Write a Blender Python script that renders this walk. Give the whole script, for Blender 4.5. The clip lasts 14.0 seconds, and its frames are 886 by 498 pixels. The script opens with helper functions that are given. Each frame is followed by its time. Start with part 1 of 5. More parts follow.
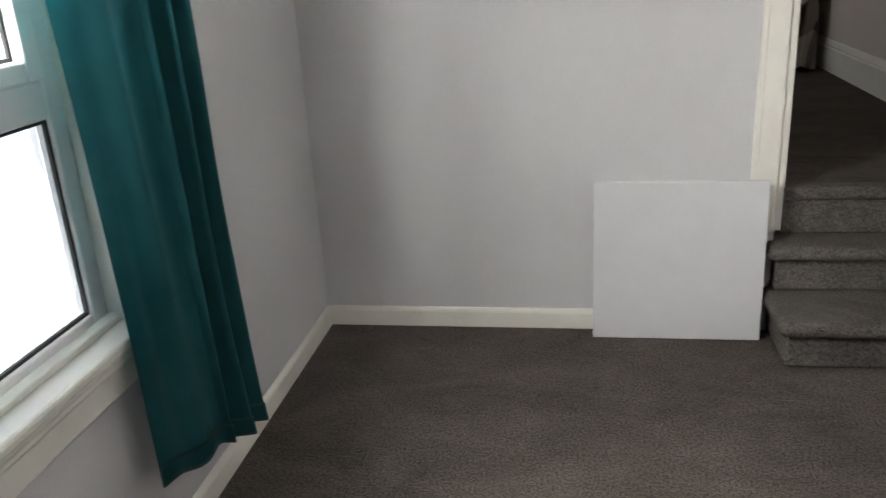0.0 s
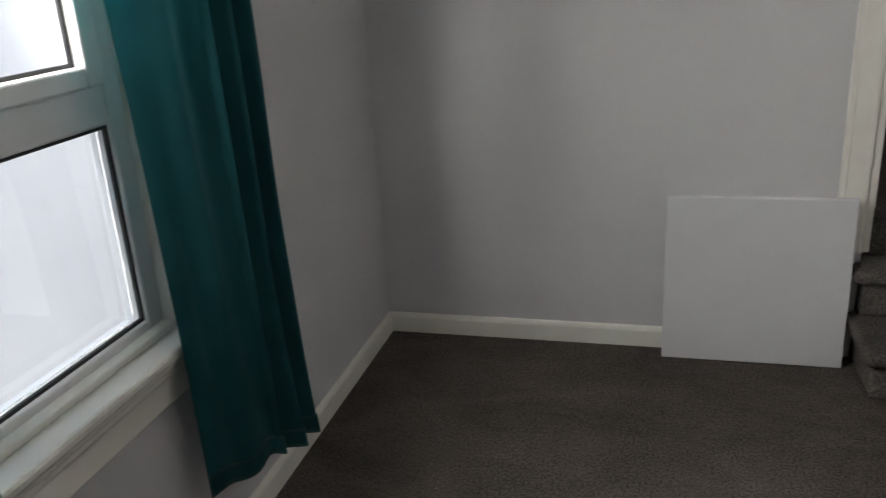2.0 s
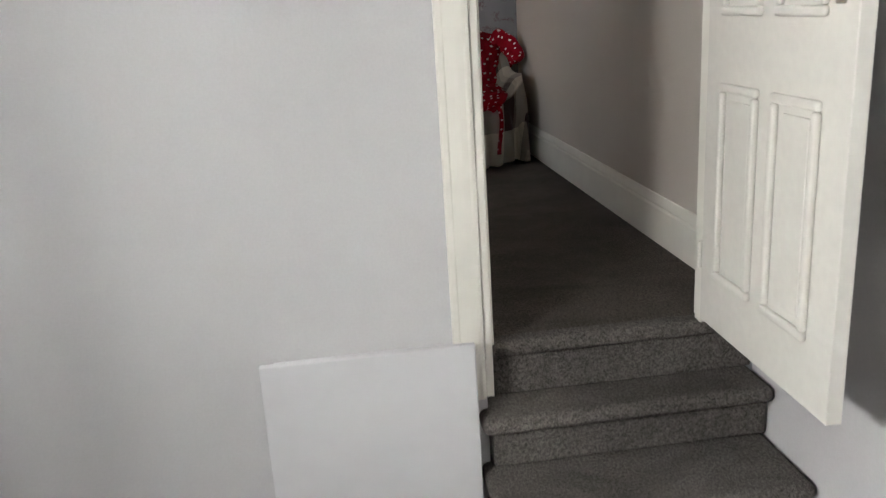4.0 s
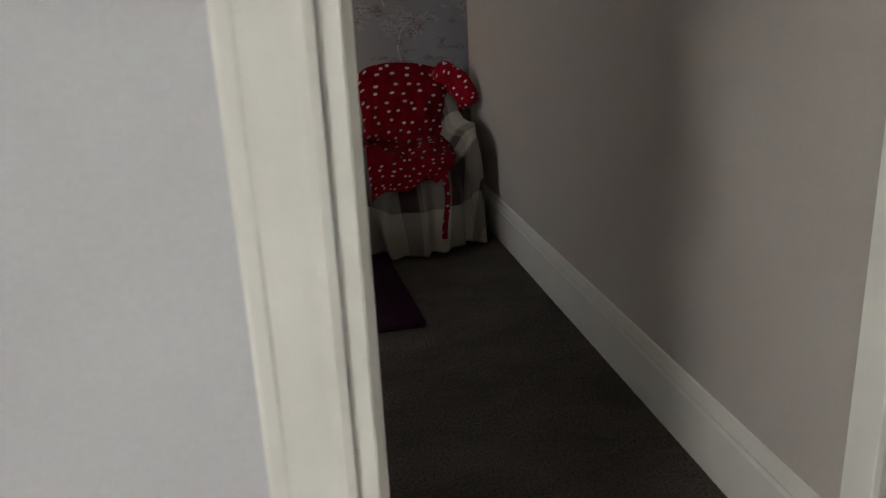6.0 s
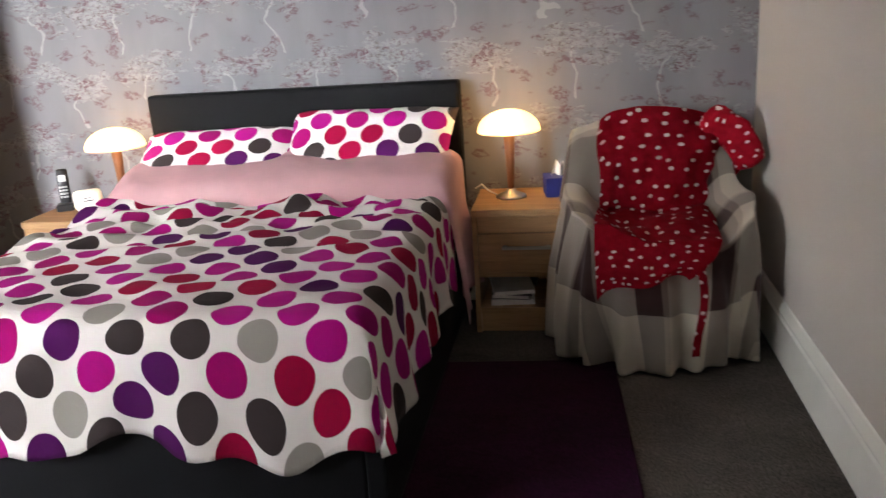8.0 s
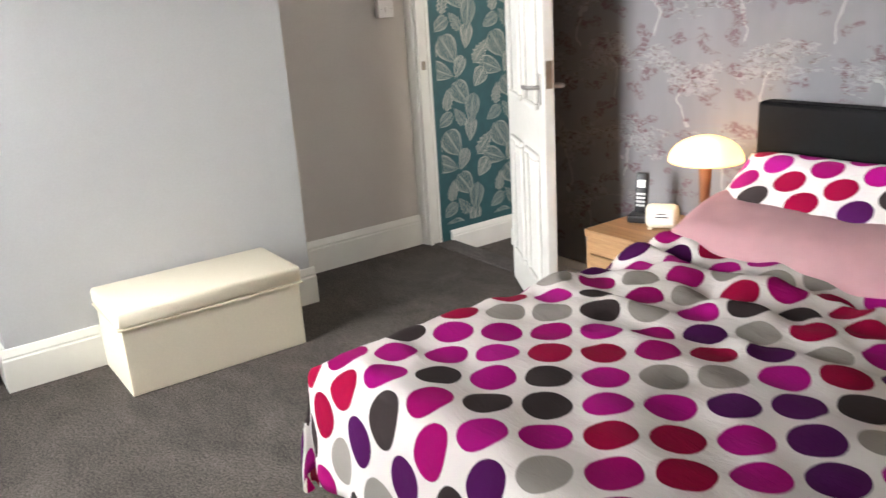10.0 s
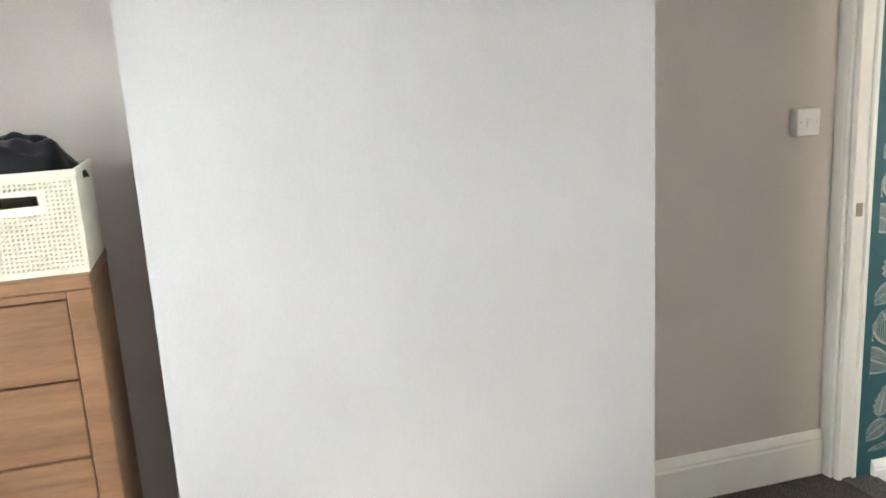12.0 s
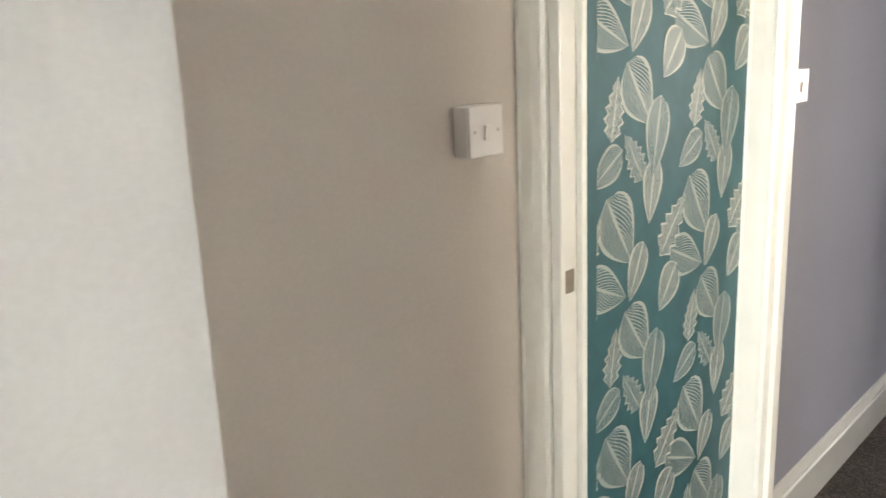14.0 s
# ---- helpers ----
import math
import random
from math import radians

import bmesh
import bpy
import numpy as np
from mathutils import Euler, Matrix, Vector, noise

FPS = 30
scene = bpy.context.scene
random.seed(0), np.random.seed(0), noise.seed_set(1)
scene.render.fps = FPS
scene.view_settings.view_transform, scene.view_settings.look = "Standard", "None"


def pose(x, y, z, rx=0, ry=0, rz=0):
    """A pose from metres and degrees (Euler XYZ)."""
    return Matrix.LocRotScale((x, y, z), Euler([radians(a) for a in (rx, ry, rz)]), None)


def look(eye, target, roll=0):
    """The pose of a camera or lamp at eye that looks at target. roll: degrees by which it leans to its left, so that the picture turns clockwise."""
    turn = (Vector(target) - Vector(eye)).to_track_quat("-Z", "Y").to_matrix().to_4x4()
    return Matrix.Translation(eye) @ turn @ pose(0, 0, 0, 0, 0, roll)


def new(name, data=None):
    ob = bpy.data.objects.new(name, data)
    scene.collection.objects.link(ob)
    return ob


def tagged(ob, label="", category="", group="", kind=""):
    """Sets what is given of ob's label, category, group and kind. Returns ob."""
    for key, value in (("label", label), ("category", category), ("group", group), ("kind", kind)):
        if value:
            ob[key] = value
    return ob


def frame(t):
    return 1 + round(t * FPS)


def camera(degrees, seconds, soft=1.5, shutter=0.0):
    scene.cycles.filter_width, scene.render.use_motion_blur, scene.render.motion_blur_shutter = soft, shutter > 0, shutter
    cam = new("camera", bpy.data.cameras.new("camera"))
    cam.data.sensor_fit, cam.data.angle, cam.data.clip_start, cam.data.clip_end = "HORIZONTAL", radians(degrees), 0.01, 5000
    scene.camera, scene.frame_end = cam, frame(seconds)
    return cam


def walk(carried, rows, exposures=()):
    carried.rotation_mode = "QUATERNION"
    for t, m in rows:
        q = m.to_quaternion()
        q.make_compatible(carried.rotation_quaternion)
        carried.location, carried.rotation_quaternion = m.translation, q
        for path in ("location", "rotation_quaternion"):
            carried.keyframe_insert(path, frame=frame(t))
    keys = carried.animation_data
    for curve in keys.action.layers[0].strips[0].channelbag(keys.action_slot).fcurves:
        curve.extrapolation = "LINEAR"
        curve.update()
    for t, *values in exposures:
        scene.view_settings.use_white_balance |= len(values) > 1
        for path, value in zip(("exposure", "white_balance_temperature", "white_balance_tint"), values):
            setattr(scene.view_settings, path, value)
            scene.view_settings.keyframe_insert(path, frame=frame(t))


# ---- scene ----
# ---------------------------------------------------------------- camera
PATH = [
    (0, (-1.497, -2.976, 0.879), (-1.836, -1.127, 0.196), -3.5),
    (0.5, (-1.564, -2.979, 0.875), (-2.062, -1.164, 0.201), -3.4),
    (1, (-1.601, -2.967, 0.884), (-2.178, -1.175, 0.211), -3.3),
    (1.5, (-1.569, -2.938, 0.883), (-2.175, -1.155, 0.208), -3.4),
    (2, (-1.487, -2.89, 0.891), (-1.995, -1.078, 0.214), -3.4),
    (2.5, (-1.451, -2.821, 0.961), (-1.718, -0.969, 0.256), -3.6),
    (3, (-1.433, -2.708, 0.965), (-1.394, -0.817, 0.314), -3.4),
    (3.3, (-1.361, -2.583, 0.994), (-1.172, -0.695, 0.362), -3.5),
    (3.5, (-1.268, -2.519, 0.959), (-1.076, -0.611, 0.391), -3.8),
    (4, (-1.176, -2.204, 0.996), (-0.952, -0.301, 0.423), -3.6),
    (4.2, (-1.163, -2.056, 1.013), (-0.923, -0.153, 0.444), -3.2),
    (6.3, (-0.716, -0.63, 1.209), (-0.382, 1.236, 0.569), -2.8),
    (6.4, (-0.673, -0.586, 1.217), (-0.381, 1.284, 0.57), -3.1),
    (6.5, (-0.654, -0.549, 1.229), (-0.398, 1.326, 0.58), -3.1),
    (7, (-0.612, -0.318, 1.223), (-0.565, 1.582, 0.6), -3.3),
    (7.1, (-0.585, -0.252, 1.217), (-0.579, 1.652, 0.605), -3.4),
    (7.2, (-0.583, -0.213, 1.215), (-0.596, 1.696, 0.618), -3.6),
    (9.3, (-0.687, 0.793, 1.316), (-1.907, 2.268, 0.738), -3.6),
    (9.5, (-0.712, 0.862, 1.334), (-2.059, 2.222, 0.754), -4.0),
    (10, (-0.84, 1.02, 1.355), (-2.392, 2.125, 0.747), -3.7),
    (10.5, (-1.156, 1.152, 1.385), (-2.851, 2.018, 0.77), -3.8),
    (11, (-1.511, 1.276, 1.39), (-3.303, 1.934, 0.793), -3.9),
    (11.5, (-1.864, 1.413, 1.435), (-3.727, 1.921, 0.914), -3.9),
    (12, (-2.201, 1.49, 1.523), (-4.086, 1.993, 1.081), -3.3),
    (12.5, (-2.725, 1.613, 1.484), (-4.558, 2.301, 1.075), -3.0),
    (13, (-3.03, 1.808, 1.478), (-4.793, 2.658, 1.067), -2.9),
    (13.5, (-3.325, 2.016, 1.461), (-4.881, 3.186, 1.004), -2.2),
    (14, (-3.547, 2.269, 1.407), (-4.886, 3.679, 0.937), -2.5),
]
EXPOSURES = [
    (0, 1.8, 6500, 10),
    (0.5, 1.12, 6500, 10),
    (1.0, 0.72, 6500, 10),
    (1.5, 0.67, 6500, 10),
    (2.0, 0.87, 6500, 10),
    (2.5, 2.33, 6500, 10),
    (3.0, 2.35, 6500, 10),
    (4.2, 1.86, 6450, 10),
    (6.3, 1.4, 6500, 10),
    (6.6, 2.0, 6500, 10),
    (7.0, 3.1, 6400, 11),
    (7.2, 3.15, 6400, 11),
    (9.3, 2.58, 6600, 13),
    (10.5, 2.8, 6600, 11),
    (11, 2.81, 6550, 10),
    (11.5, 2.93, 6500, 10),
    (12.5, 3.05, 6650, 10),
    (13, 3.0, 6750, 10),
    (13.5, 3.25, 7000, 11),
    (14, 3.15, 6950, 10),
]

cam = camera(57.0, 14.0, soft=1.3, shutter=0.25)
walk(cam, [(t, look(e, g, r)) for t, e, g, r in PATH], EXPOSURES)

# ---------------------------------------------------------------- plan, in metres
FLOOR1 = -0.55                     # floor of the lower room; the bedroom floor is 0
R1_L, R1_R, R1_BACK = -2.54, 0.075, -4.70
CEIL1, CEIL2 = 1.85, 2.45
WT = 0.12                          # thickness of inner walls
BR_R, BR_L, HEAD = 0.10, -4.478, 3.48
D1_L, D1_R, D1_TOP = -0.81, -0.085, 2.00
D2_L, D2_R, D2_TOP = -4.415, -3.645, 2.00
BREAST_X, BREAST_Y0, BREAST_Y1 = -4.109, 1.307, 2.586
LAND_X, LAND_Z = -4.378, -0.07     # landing wall and floor
FRONT_Y = 4.247                    # wall of the front room
WIN_Y0, WIN_Y1, WIN_Z0, WIN_Z1 = -2.50, -1.392, 0.099, 1.45
BW_X0, BW_X1, BW_Z0, BW_Z1 = -3.80, -2.72, 0.66, 2.20

# ---------------------------------------------------------------- world and lights
world = bpy.data.worlds.new("sky")
scene.world = world
world.use_nodes = True
wn = world.node_tree.nodes
sky = wn.new("ShaderNodeTexSky")
sky.sky_type, sky.sun_disc = "NISHITA", False
sky.sun_elevation, sky.sun_rotation = radians(65), radians(76)
world.node_tree.links.new(sky.outputs[0], wn["Background"].inputs[0])
wn["Background"].inputs[1].default_value = 0.15


def sun_lamp():
    data = bpy.data.lights.new("sun", "SUN")
    data.energy, data.angle, data.color = 5.0, radians(0.6), (1.0, 0.95, 0.88)
    ob = new("sun", data)
    ob.matrix_world = look((0.0, 1.0, 9.0), (-4, 0, 0))
    return ob


def area_light(name, eye, target, sx, sy, watts, colour, spread=180):
    data = bpy.data.lights.new(name, "AREA")
    data.shape, data.size, data.size_y, data.energy, data.color = "RECTANGLE", sx, sy, watts, colour
    data.spread = radians(spread)
    ob = new(name, data)
    ob.matrix_world = look(eye, target)
    return ob


def bulb_light(name, place, watts):
    data = bpy.data.lights.new(name, "POINT")
    data.energy, data.color, data.shadow_soft_size = watts, (1.0, 0.62, 0.28), 0.035
    ob = new(name, data)
    ob.location = place
    return ob


sun_lamp()
area_light("daylight_lower_window", (R1_L - 0.16, (WIN_Y0 + WIN_Y1) / 2, 1.23), (R1_L + 2, (WIN_Y0 + WIN_Y1) / 2, 1.05), 1.12, 0.44, 30, (1.0, 0.965, 0.925))
area_light("daylight_bedroom_window", ((BW_X0 + BW_X1) / 2, -0.40, 1.66), (-2.12, 2.8, 0.28), 1.10, 1.7, 16, (0.965, 0.985, 0.99), 118)
# Added fill for the front room and landing; it stands in no built window.
area_light("front_room_fill_lamp", (-2.6, 8.9, 1.3), (-3.6, 4.2, 1.0), 1.6, 1.5, 8, (1.0, 0.97, 0.95))
# Added warm fill that brightens the landing; no window there is seen or known.
area_light("landing_fill_lamp", (-2.47, 3.92, 1.35), (-4.4, 3.95, 1.0), 0.5, 1.1, 2.3, (1.0, 0.90, 0.76))


# ---------------------------------------------------------------- materials
class Mat:
    """A small builder for node materials."""

    def __init__(self, name, rough=0.6, metal=0.0, spec=0.5):
        self.m = bpy.data.materials.new(name)
        self.m.use_nodes = True
        self.t = self.m.node_tree
        self.b = self.t.nodes["Principled BSDF"]
        self.b.inputs["Roughness"].default_value = rough
        self.b.inputs["Metallic"].default_value = metal
        self.b.inputs["Specular IOR Level"].default_value = spec

    def n(self, kind, **values):
        node = self.t.nodes.new("ShaderNode" + kind)
        for key, value in values.items():
            setattr(node, key, value)
        return node

    def put(self, a, b):
        self.t.links.new(a, b)

    def coords(self, scale=(1, 1, 1), turn=(0, 0, 0), uv=False):
        c, mp = self.n("TexCoord"), self.n("Mapping")
        mp.inputs["Scale"].default_value = scale
        mp.inputs["Rotation"].default_value = [radians(a) for a in turn]
        self.put(c.outputs["UV" if uv else "Object"], mp.inputs["Vector"])
        return mp.outputs[0]

    def noise(self, where, scale, detail=4, rough=0.55, distort=0.0):
        node = self.n("TexNoise")
        node.inputs["Scale"].default_value, node.inputs["Detail"].default_value = scale, detail
        node.inputs["Roughness"].default_value, node.inputs["Distortion"].default_value = rough, distort
        self.put(where, node.inputs["Vector"])
        return node.outputs["Fac"]

    def ramp(self, fac, stops, mode="LINEAR"):
        node = self.n("ValToRGB")
        el = node.color_ramp.elements
        node.color_ramp.interpolation = mode
        while len(el) < len(stops):
            el.new(0.5)
        for e, (p, c) in zip(el, stops):
            e.position, e.color = p, (*c, 1) if len(c) == 3 else c
        self.put(fac, node.inputs[0])
        return node.outputs[0]

    def mix(self, fac, a, b, mode="MIX"):
        node = self.n("Mix", data_type="RGBA", blend_type=mode)
        for value, sock in ((fac, 0), (a, 6), (b, 7)):
            if isinstance(value, (int, float)):
                node.inputs[sock].default_value = value
            elif isinstance(value, tuple):
                node.inputs[sock].default_value = (*value, 1)
            else:
                self.put(value, node.inputs[sock])
        return node.outputs[2]

    def math(self, op, a, b=0.0, clamp=False):
        node = self.n("Math", operation=op, use_clamp=clamp)
        for value, i in ((a, 0), (b, 1)):
            if isinstance(value, (int, float)):
                node.inputs[i].default_value = value
            else:
                self.put(value, node.inputs[i])
        return node.outputs[0]

    def colour(self, out):
        if isinstance(out, tuple):
            self.b.inputs["Base Color"].default_value = (*out, 1)
        else:
            self.put(out, self.b.inputs["Base Color"])
        return self

    def bump(self, height, strength=0.2, depth=0.002):
        node = self.n("Bump")
        node.inputs["Strength"].default_value, node.inputs["Distance"].default_value = strength, depth
        self.put(height, node.inputs["Height"])
        self.put(node.outputs[0], self.b.inputs["Normal"])
        return self


def g(*c):
    return tuple(c)


def paint(name, base, rough=0.75, blotch=0.05, grain=0.25, streak=False):
    m = Mat(name, rough, spec=0.3)
    big = m.noise(m.coords((0.7, 0.7, 0.5)), 1.3, 3)
    fine = m.noise(m.coords(), 130, 4, 0.7)
    lo, hi = [c * (1 - blotch) for c in base], [min(1, c * (1 + blotch)) for c in base]
    roller = m.ramp(fine, [(0.38, g(0.955, 0.955, 0.955)), (0.62, g(1, 1, 1))])
    m.colour(m.mix(1.0, m.ramp(big, [(0.3, g(*lo)), (0.7, g(*hi))]), roller, "MULTIPLY"))
    if streak:
        plaster = m.noise(m.coords((1.0, 2.5, 0.55)), 2.2, 4, 0.5, 0.6)
        seam = m.noise(m.coords((1, 4.5, 0.5)), 1.5, 1, 0.4, 0.3)
        height = m.math("ADD", m.math("MULTIPLY", plaster, 3.0), m.math("ADD", m.math("MULTIPLY", seam, 1.2), m.math("MULTIPLY", fine, 0.22)))
        return m.bump(height, 0.48, 0.004).m
    return m.bump(fine, grain * 1.6, 0.0012).m


def carpet(name, dark, light):
    m = Mat(name, 0.95, spec=0.1)
    fine = m.noise(m.coords(), 420, 2, 0.8)
    tuft = m.noise(m.coords(), 120, 3, 0.75)
    big = m.noise(m.coords((1, 1.7, 1), (0, 0, 35)), 3.0, 6, 0.7, 0.6)
    flecks = m.math("ADD", m.math("MULTIPLY", fine, 0.55), m.math("MULTIPLY", tuft, 0.45))
    col = m.ramp(flecks, [(0.43, g(*dark)), (0.58, g(*light))])
    wear = m.ramp(big, [(0.32, g(0.66, 0.66, 0.66)), (0.68, g(1.16, 1.16, 1.16))])
    m.colour(m.mix(1.0, col, wear, "MULTIPLY"))
    return m.bump(flecks, 0.6, 0.004).m


def oak(name, base, across=(1, 14, 14)):
    m = Mat(name, 0.5, spec=0.35)
    grain = m.noise(m.coords(across), 5, 6, 0.65, 0.4)
    fine = m.noise(m.coords(tuple(a * 4 for a in across)), 9, 3, 0.6)
    broad = m.noise(m.coords(tuple(a * 0.35 for a in across)), 3, 3, 0.5, 1.5)
    col = m.ramp(grain, [(0.3, g(*[c * 0.50 for c in base])), (0.5, g(*base)), (0.72, g(*[min(1, c * 1.28) for c in base]))])
    col = m.mix(0.45, col, m.ramp(broad, [(0.40, g(*[c * 0.55 for c in base])), (0.65, g(*[min(1, c * 1.2) for c in base]))]))
    m.colour(m.mix(0.25, col, m.ramp(fine, [(0.4, g(*[c * 0.6 for c in base])), (0.6, g(*base))])))
    return m.bump(fine, 0.15, 0.001).m


def plain(name, base, rough=0.5, metal=0.0, spec=0.5, vary=0.06, scale=25, strength=0.06):
    m = Mat(name, rough, metal, spec)
    k = m.noise(m.coords(), scale, 4)
    m.colour(m.ramp(k, [(0.3, g(*[c * (1 - vary) for c in base])), (0.7, g(*[min(1, c * (1 + vary)) for c in base]))]))
    return m.bump(k, strength, 0.001).m


def cloth(name, base, rough=0.9, weave=420, vary=0.08):
    m = Mat(name, rough, spec=0.15)
    m.b.inputs["Sheen Weight"].default_value = 0.15
    k, w = m.noise(m.coords(), 9, 3), m.noise(m.coords(), weave, 2)
    m.colour(m.ramp(k, [(0.3, g(*[c * (1 - vary) for c in base])), (0.7, g(*[min(1, c * (1 + vary)) for c in base]))]))
    return m.bump(w, 0.25, 0.001).m


def dotted_cloth(name, ground, size, radius, palette):
    """Staggered rows of round spots of several colours on a pale cloth; the cloth's own metres are its UVs."""
    m = Mat(name, 0.9, spec=0.08)
    m.b.inputs["Sheen Weight"].default_value = 0.02
    where = m.coords((1 / size, 1 / size, 1), (0, 0, 45), uv=True)
    v = m.n("TexVoronoi", voronoi_dimensions="2D", feature="F1")
    v.inputs["Scale"].default_value, v.inputs["Randomness"].default_value = 1.0, 0.0
    m.put(where, v.inputs["Vector"])
    spot = m.math("LESS_THAN", v.outputs["Distance"], radius / size)
    sep = m.n("SeparateColor")
    m.put(v.outputs["Color"], sep.inputs[0])
    col = m.ramp(sep.outputs[0], [(i / len(palette), c) for i, c in enumerate(palette)], "CONSTANT")
    m.colour(m.mix(spot, ground, col))
    fine, crease = m.noise(m.coords(), 500, 2), m.noise(m.coords((1, 2.0, 1)), 14, 4, 0.6, 0.8)
    return m.bump(m.math("ADD", m.math("MULTIPLY", fine, 0.1), crease), 0.45, 0.009).m


def hearts_cloth(name):
    m = Mat(name, 0.92, spec=0.1)
    v = m.n("TexVoronoi", voronoi_dimensions="2D", feature="F1")
    v.inputs["Scale"].default_value, v.inputs["Randomness"].default_value = 18.0, 0.6
    m.put(m.coords(uv=True), v.inputs["Vector"])
    fleck = m.math("LESS_THAN", v.outputs["Distance"], 0.15)
    k = m.noise(m.coords(), 26, 4, 0.6)
    red = m.ramp(k, [(0.3, g(0.22, 0.002, 0.010)), (0.7, g(0.36, 0.006, 0.020))])
    m.colour(m.mix(fleck, red, (0.78, 0.62, 0.62)))
    return m.bump(m.noise(m.coords(), 260, 2), 0.5, 0.003).m


def plaid_cloth(name):
    """Broad checks of cream, taupe and brown, woven: two sets of bands laid over one another."""
    m = Mat(name, 0.95, spec=0.1)
    m.b.inputs["Sheen Weight"].default_value = 0.3
    sep = m.n("SeparateXYZ")
    m.put(m.coords((1 / 0.40, 1 / 0.40, 1), uv=True), sep.inputs[0])
    bands = []
    for axis in (0, 1):
        f = m.math("FRACT", sep.outputs[axis])
        bands.append(m.ramp(f, [(0.0, g(0.74, 0.69, 0.60)), (0.40, g(0.075, 0.042, 0.042)), (0.76, g(0.42, 0.36, 0.31)), (0.84, g(0.74, 0.69, 0.60))], "CONSTANT"))
    m.colour(m.mix(1.0, m.mix(0.5, bands[0], bands[1]), (1.0, 0.97, 0.93), "MULTIPLY"))
    return m.bump(m.noise(m.coords(), 220, 3), 0.6, 0.004).m


def tree_wallpaper(name):
    """Silver-grey paper printed with slender pale trees: flat layered crowns, dark twigs and plum blossom, in offset rows."""
    m = Mat(name, 0.8, spec=0.2)
    base = m.ramp(m.noise(m.coords((3, 1, 1)), 2.0, 3), [(0.3, g(0.185, 0.18, 0.193)), (0.7, g(0.228, 0.222, 0.232))])
    sep = m.n("SeparateXYZ")
    m.put(m.coords(), sep.inputs[0])
    lace = m.noise(m.coords((1.0, 1, 1.7)), 38, 5, 0.75, 1.2)
    lace2 = m.noise(m.coords((1.0, 1, 1.5), (0, 25, 0)), 52, 4, 0.75, 0.8)
    wobble = m.math("MULTIPLY", m.math("SUBTRACT", m.noise(m.coords((1, 1, 1)), 4, 3), 0.5), 0.9)
    row = m.math("ADD", m.math("DIVIDE", m.math("ADD", sep.outputs[2], 0.07), 0.30), m.math("MULTIPLY", m.math("SUBTRACT", m.noise(m.coords((1, 1, 0.3)), 3.5, 2), 0.5), 1.3))
    rank = m.math("FLOOR", row)
    fz = m.math("FRACT", row)
    lane = m.math("ADD", m.math("DIVIDE", sep.outputs[0], 0.36), m.math("ADD", m.math("MULTIPLY", rank, 0.37), wobble))
    fx = m.math("SUBTRACT", m.math("FRACT", lane), 0.5)
    trunk = m.math("MULTIPLY", m.math("LESS_THAN", m.math("ABSOLUTE", fx), 0.016), m.math("LESS_THAN", fz, 0.62))
    ex, ez = m.math("DIVIDE", fx, 0.52), m.math("DIVIDE", m.math("SUBTRACT", fz, 0.70), 0.27)
    ring = m.math("ADD", m.math("MULTIPLY", ex, ex), m.math("MULTIPLY", ez, ez))
    ragged = m.noise(m.coords((1.0, 1, 3.2)), 9, 4, 0.65, 0.8)
    crown = m.math("GREATER_THAN", m.math("ADD", m.math("SUBTRACT", 1.0, ring), m.math("MULTIPLY", m.math("SUBTRACT", ragged, 0.5), 4.4)), 0.42)
    pale = m.math("MULTIPLY", crown, m.ramp(lace, [(0.44, g(0, 0, 0)), (0.52, g(1, 1, 1))]))
    dark = m.math("MULTIPLY", crown, m.ramp(lace2, [(0.54, g(0, 0, 0)), (0.58, g(1, 1, 1))]))
    bloom_at = m.noise(m.coords((1.6, 1, 2.6)), 6.3, 2, 0.4)
    bloom = m.math("MULTIPLY", m.ramp(bloom_at, [(0.565, g(0, 0, 0)), (0.61, g(1, 1, 1))]), m.ramp(lace2, [(0.47, g(0, 0, 0)), (0.52, g(1, 1, 1))]))
    col = m.mix(m.math("MULTIPLY", trunk, 0.3), base, (0.56, 0.54, 0.51))
    col = m.mix(m.math("MULTIPLY", pale, 0.27), col, (0.43, 0.42, 0.405))
    col = m.mix(m.math("MULTIPLY", dark, 0.75), col, (0.12, 0.085, 0.085))
    m.colour(m.mix(m.math("MULTIPLY", bloom, 0.62), col, (0.12, 0.045, 0.06)))
    return m.bump(lace, 0.10, 0.001).m


def leaf_print(name, tone):
    """Metallic ink of a printed leaf: ribs run out from the midrib, by the leaf's own UVs."""
    m = Mat(name, 0.5, 0.15, 0.5)
    sep = m.n("SeparateXYZ")
    m.put(m.coords(uv=True), sep.inputs[0])
    side = m.math("ABSOLUTE", sep.outputs[0])
    rib = m.math("FRACT", m.math("MULTIPLY", m.math("SUBTRACT", sep.outputs[1], m.math("MULTIPLY", side, 0.75)), 10.0))
    speck = m.noise(m.coords(), 150, 3, 0.7)
    vein = m.math("LESS_THAN", m.math("ADD", rib, m.math("MULTIPLY", m.math("SUBTRACT", speck, 0.5), 0.5)), 0.30)
    rim = m.math("GREATER_THAN", m.math("ADD", side, m.math("MULTIPLY", m.math("SUBTRACT", speck, 0.5), 0.25)), 0.84)
    mid = m.math("LESS_THAN", side, 0.07)
    ink = m.math("MAXIMUM", m.math("MAXIMUM", vein, rim), mid)
    wash = m.ramp(m.noise(m.coords(), 16, 4, 0.65), [(0.38, g(0.02, 0.02, 0.02)), (0.68, g(0.22, 0.22, 0.22))])
    cover = m.math("MAXIMUM", m.math("MULTIPLY", ink, 0.82), wash)
    m.colour(m.mix(cover, (0.022, 0.092, 0.104), tone))
    return m.m


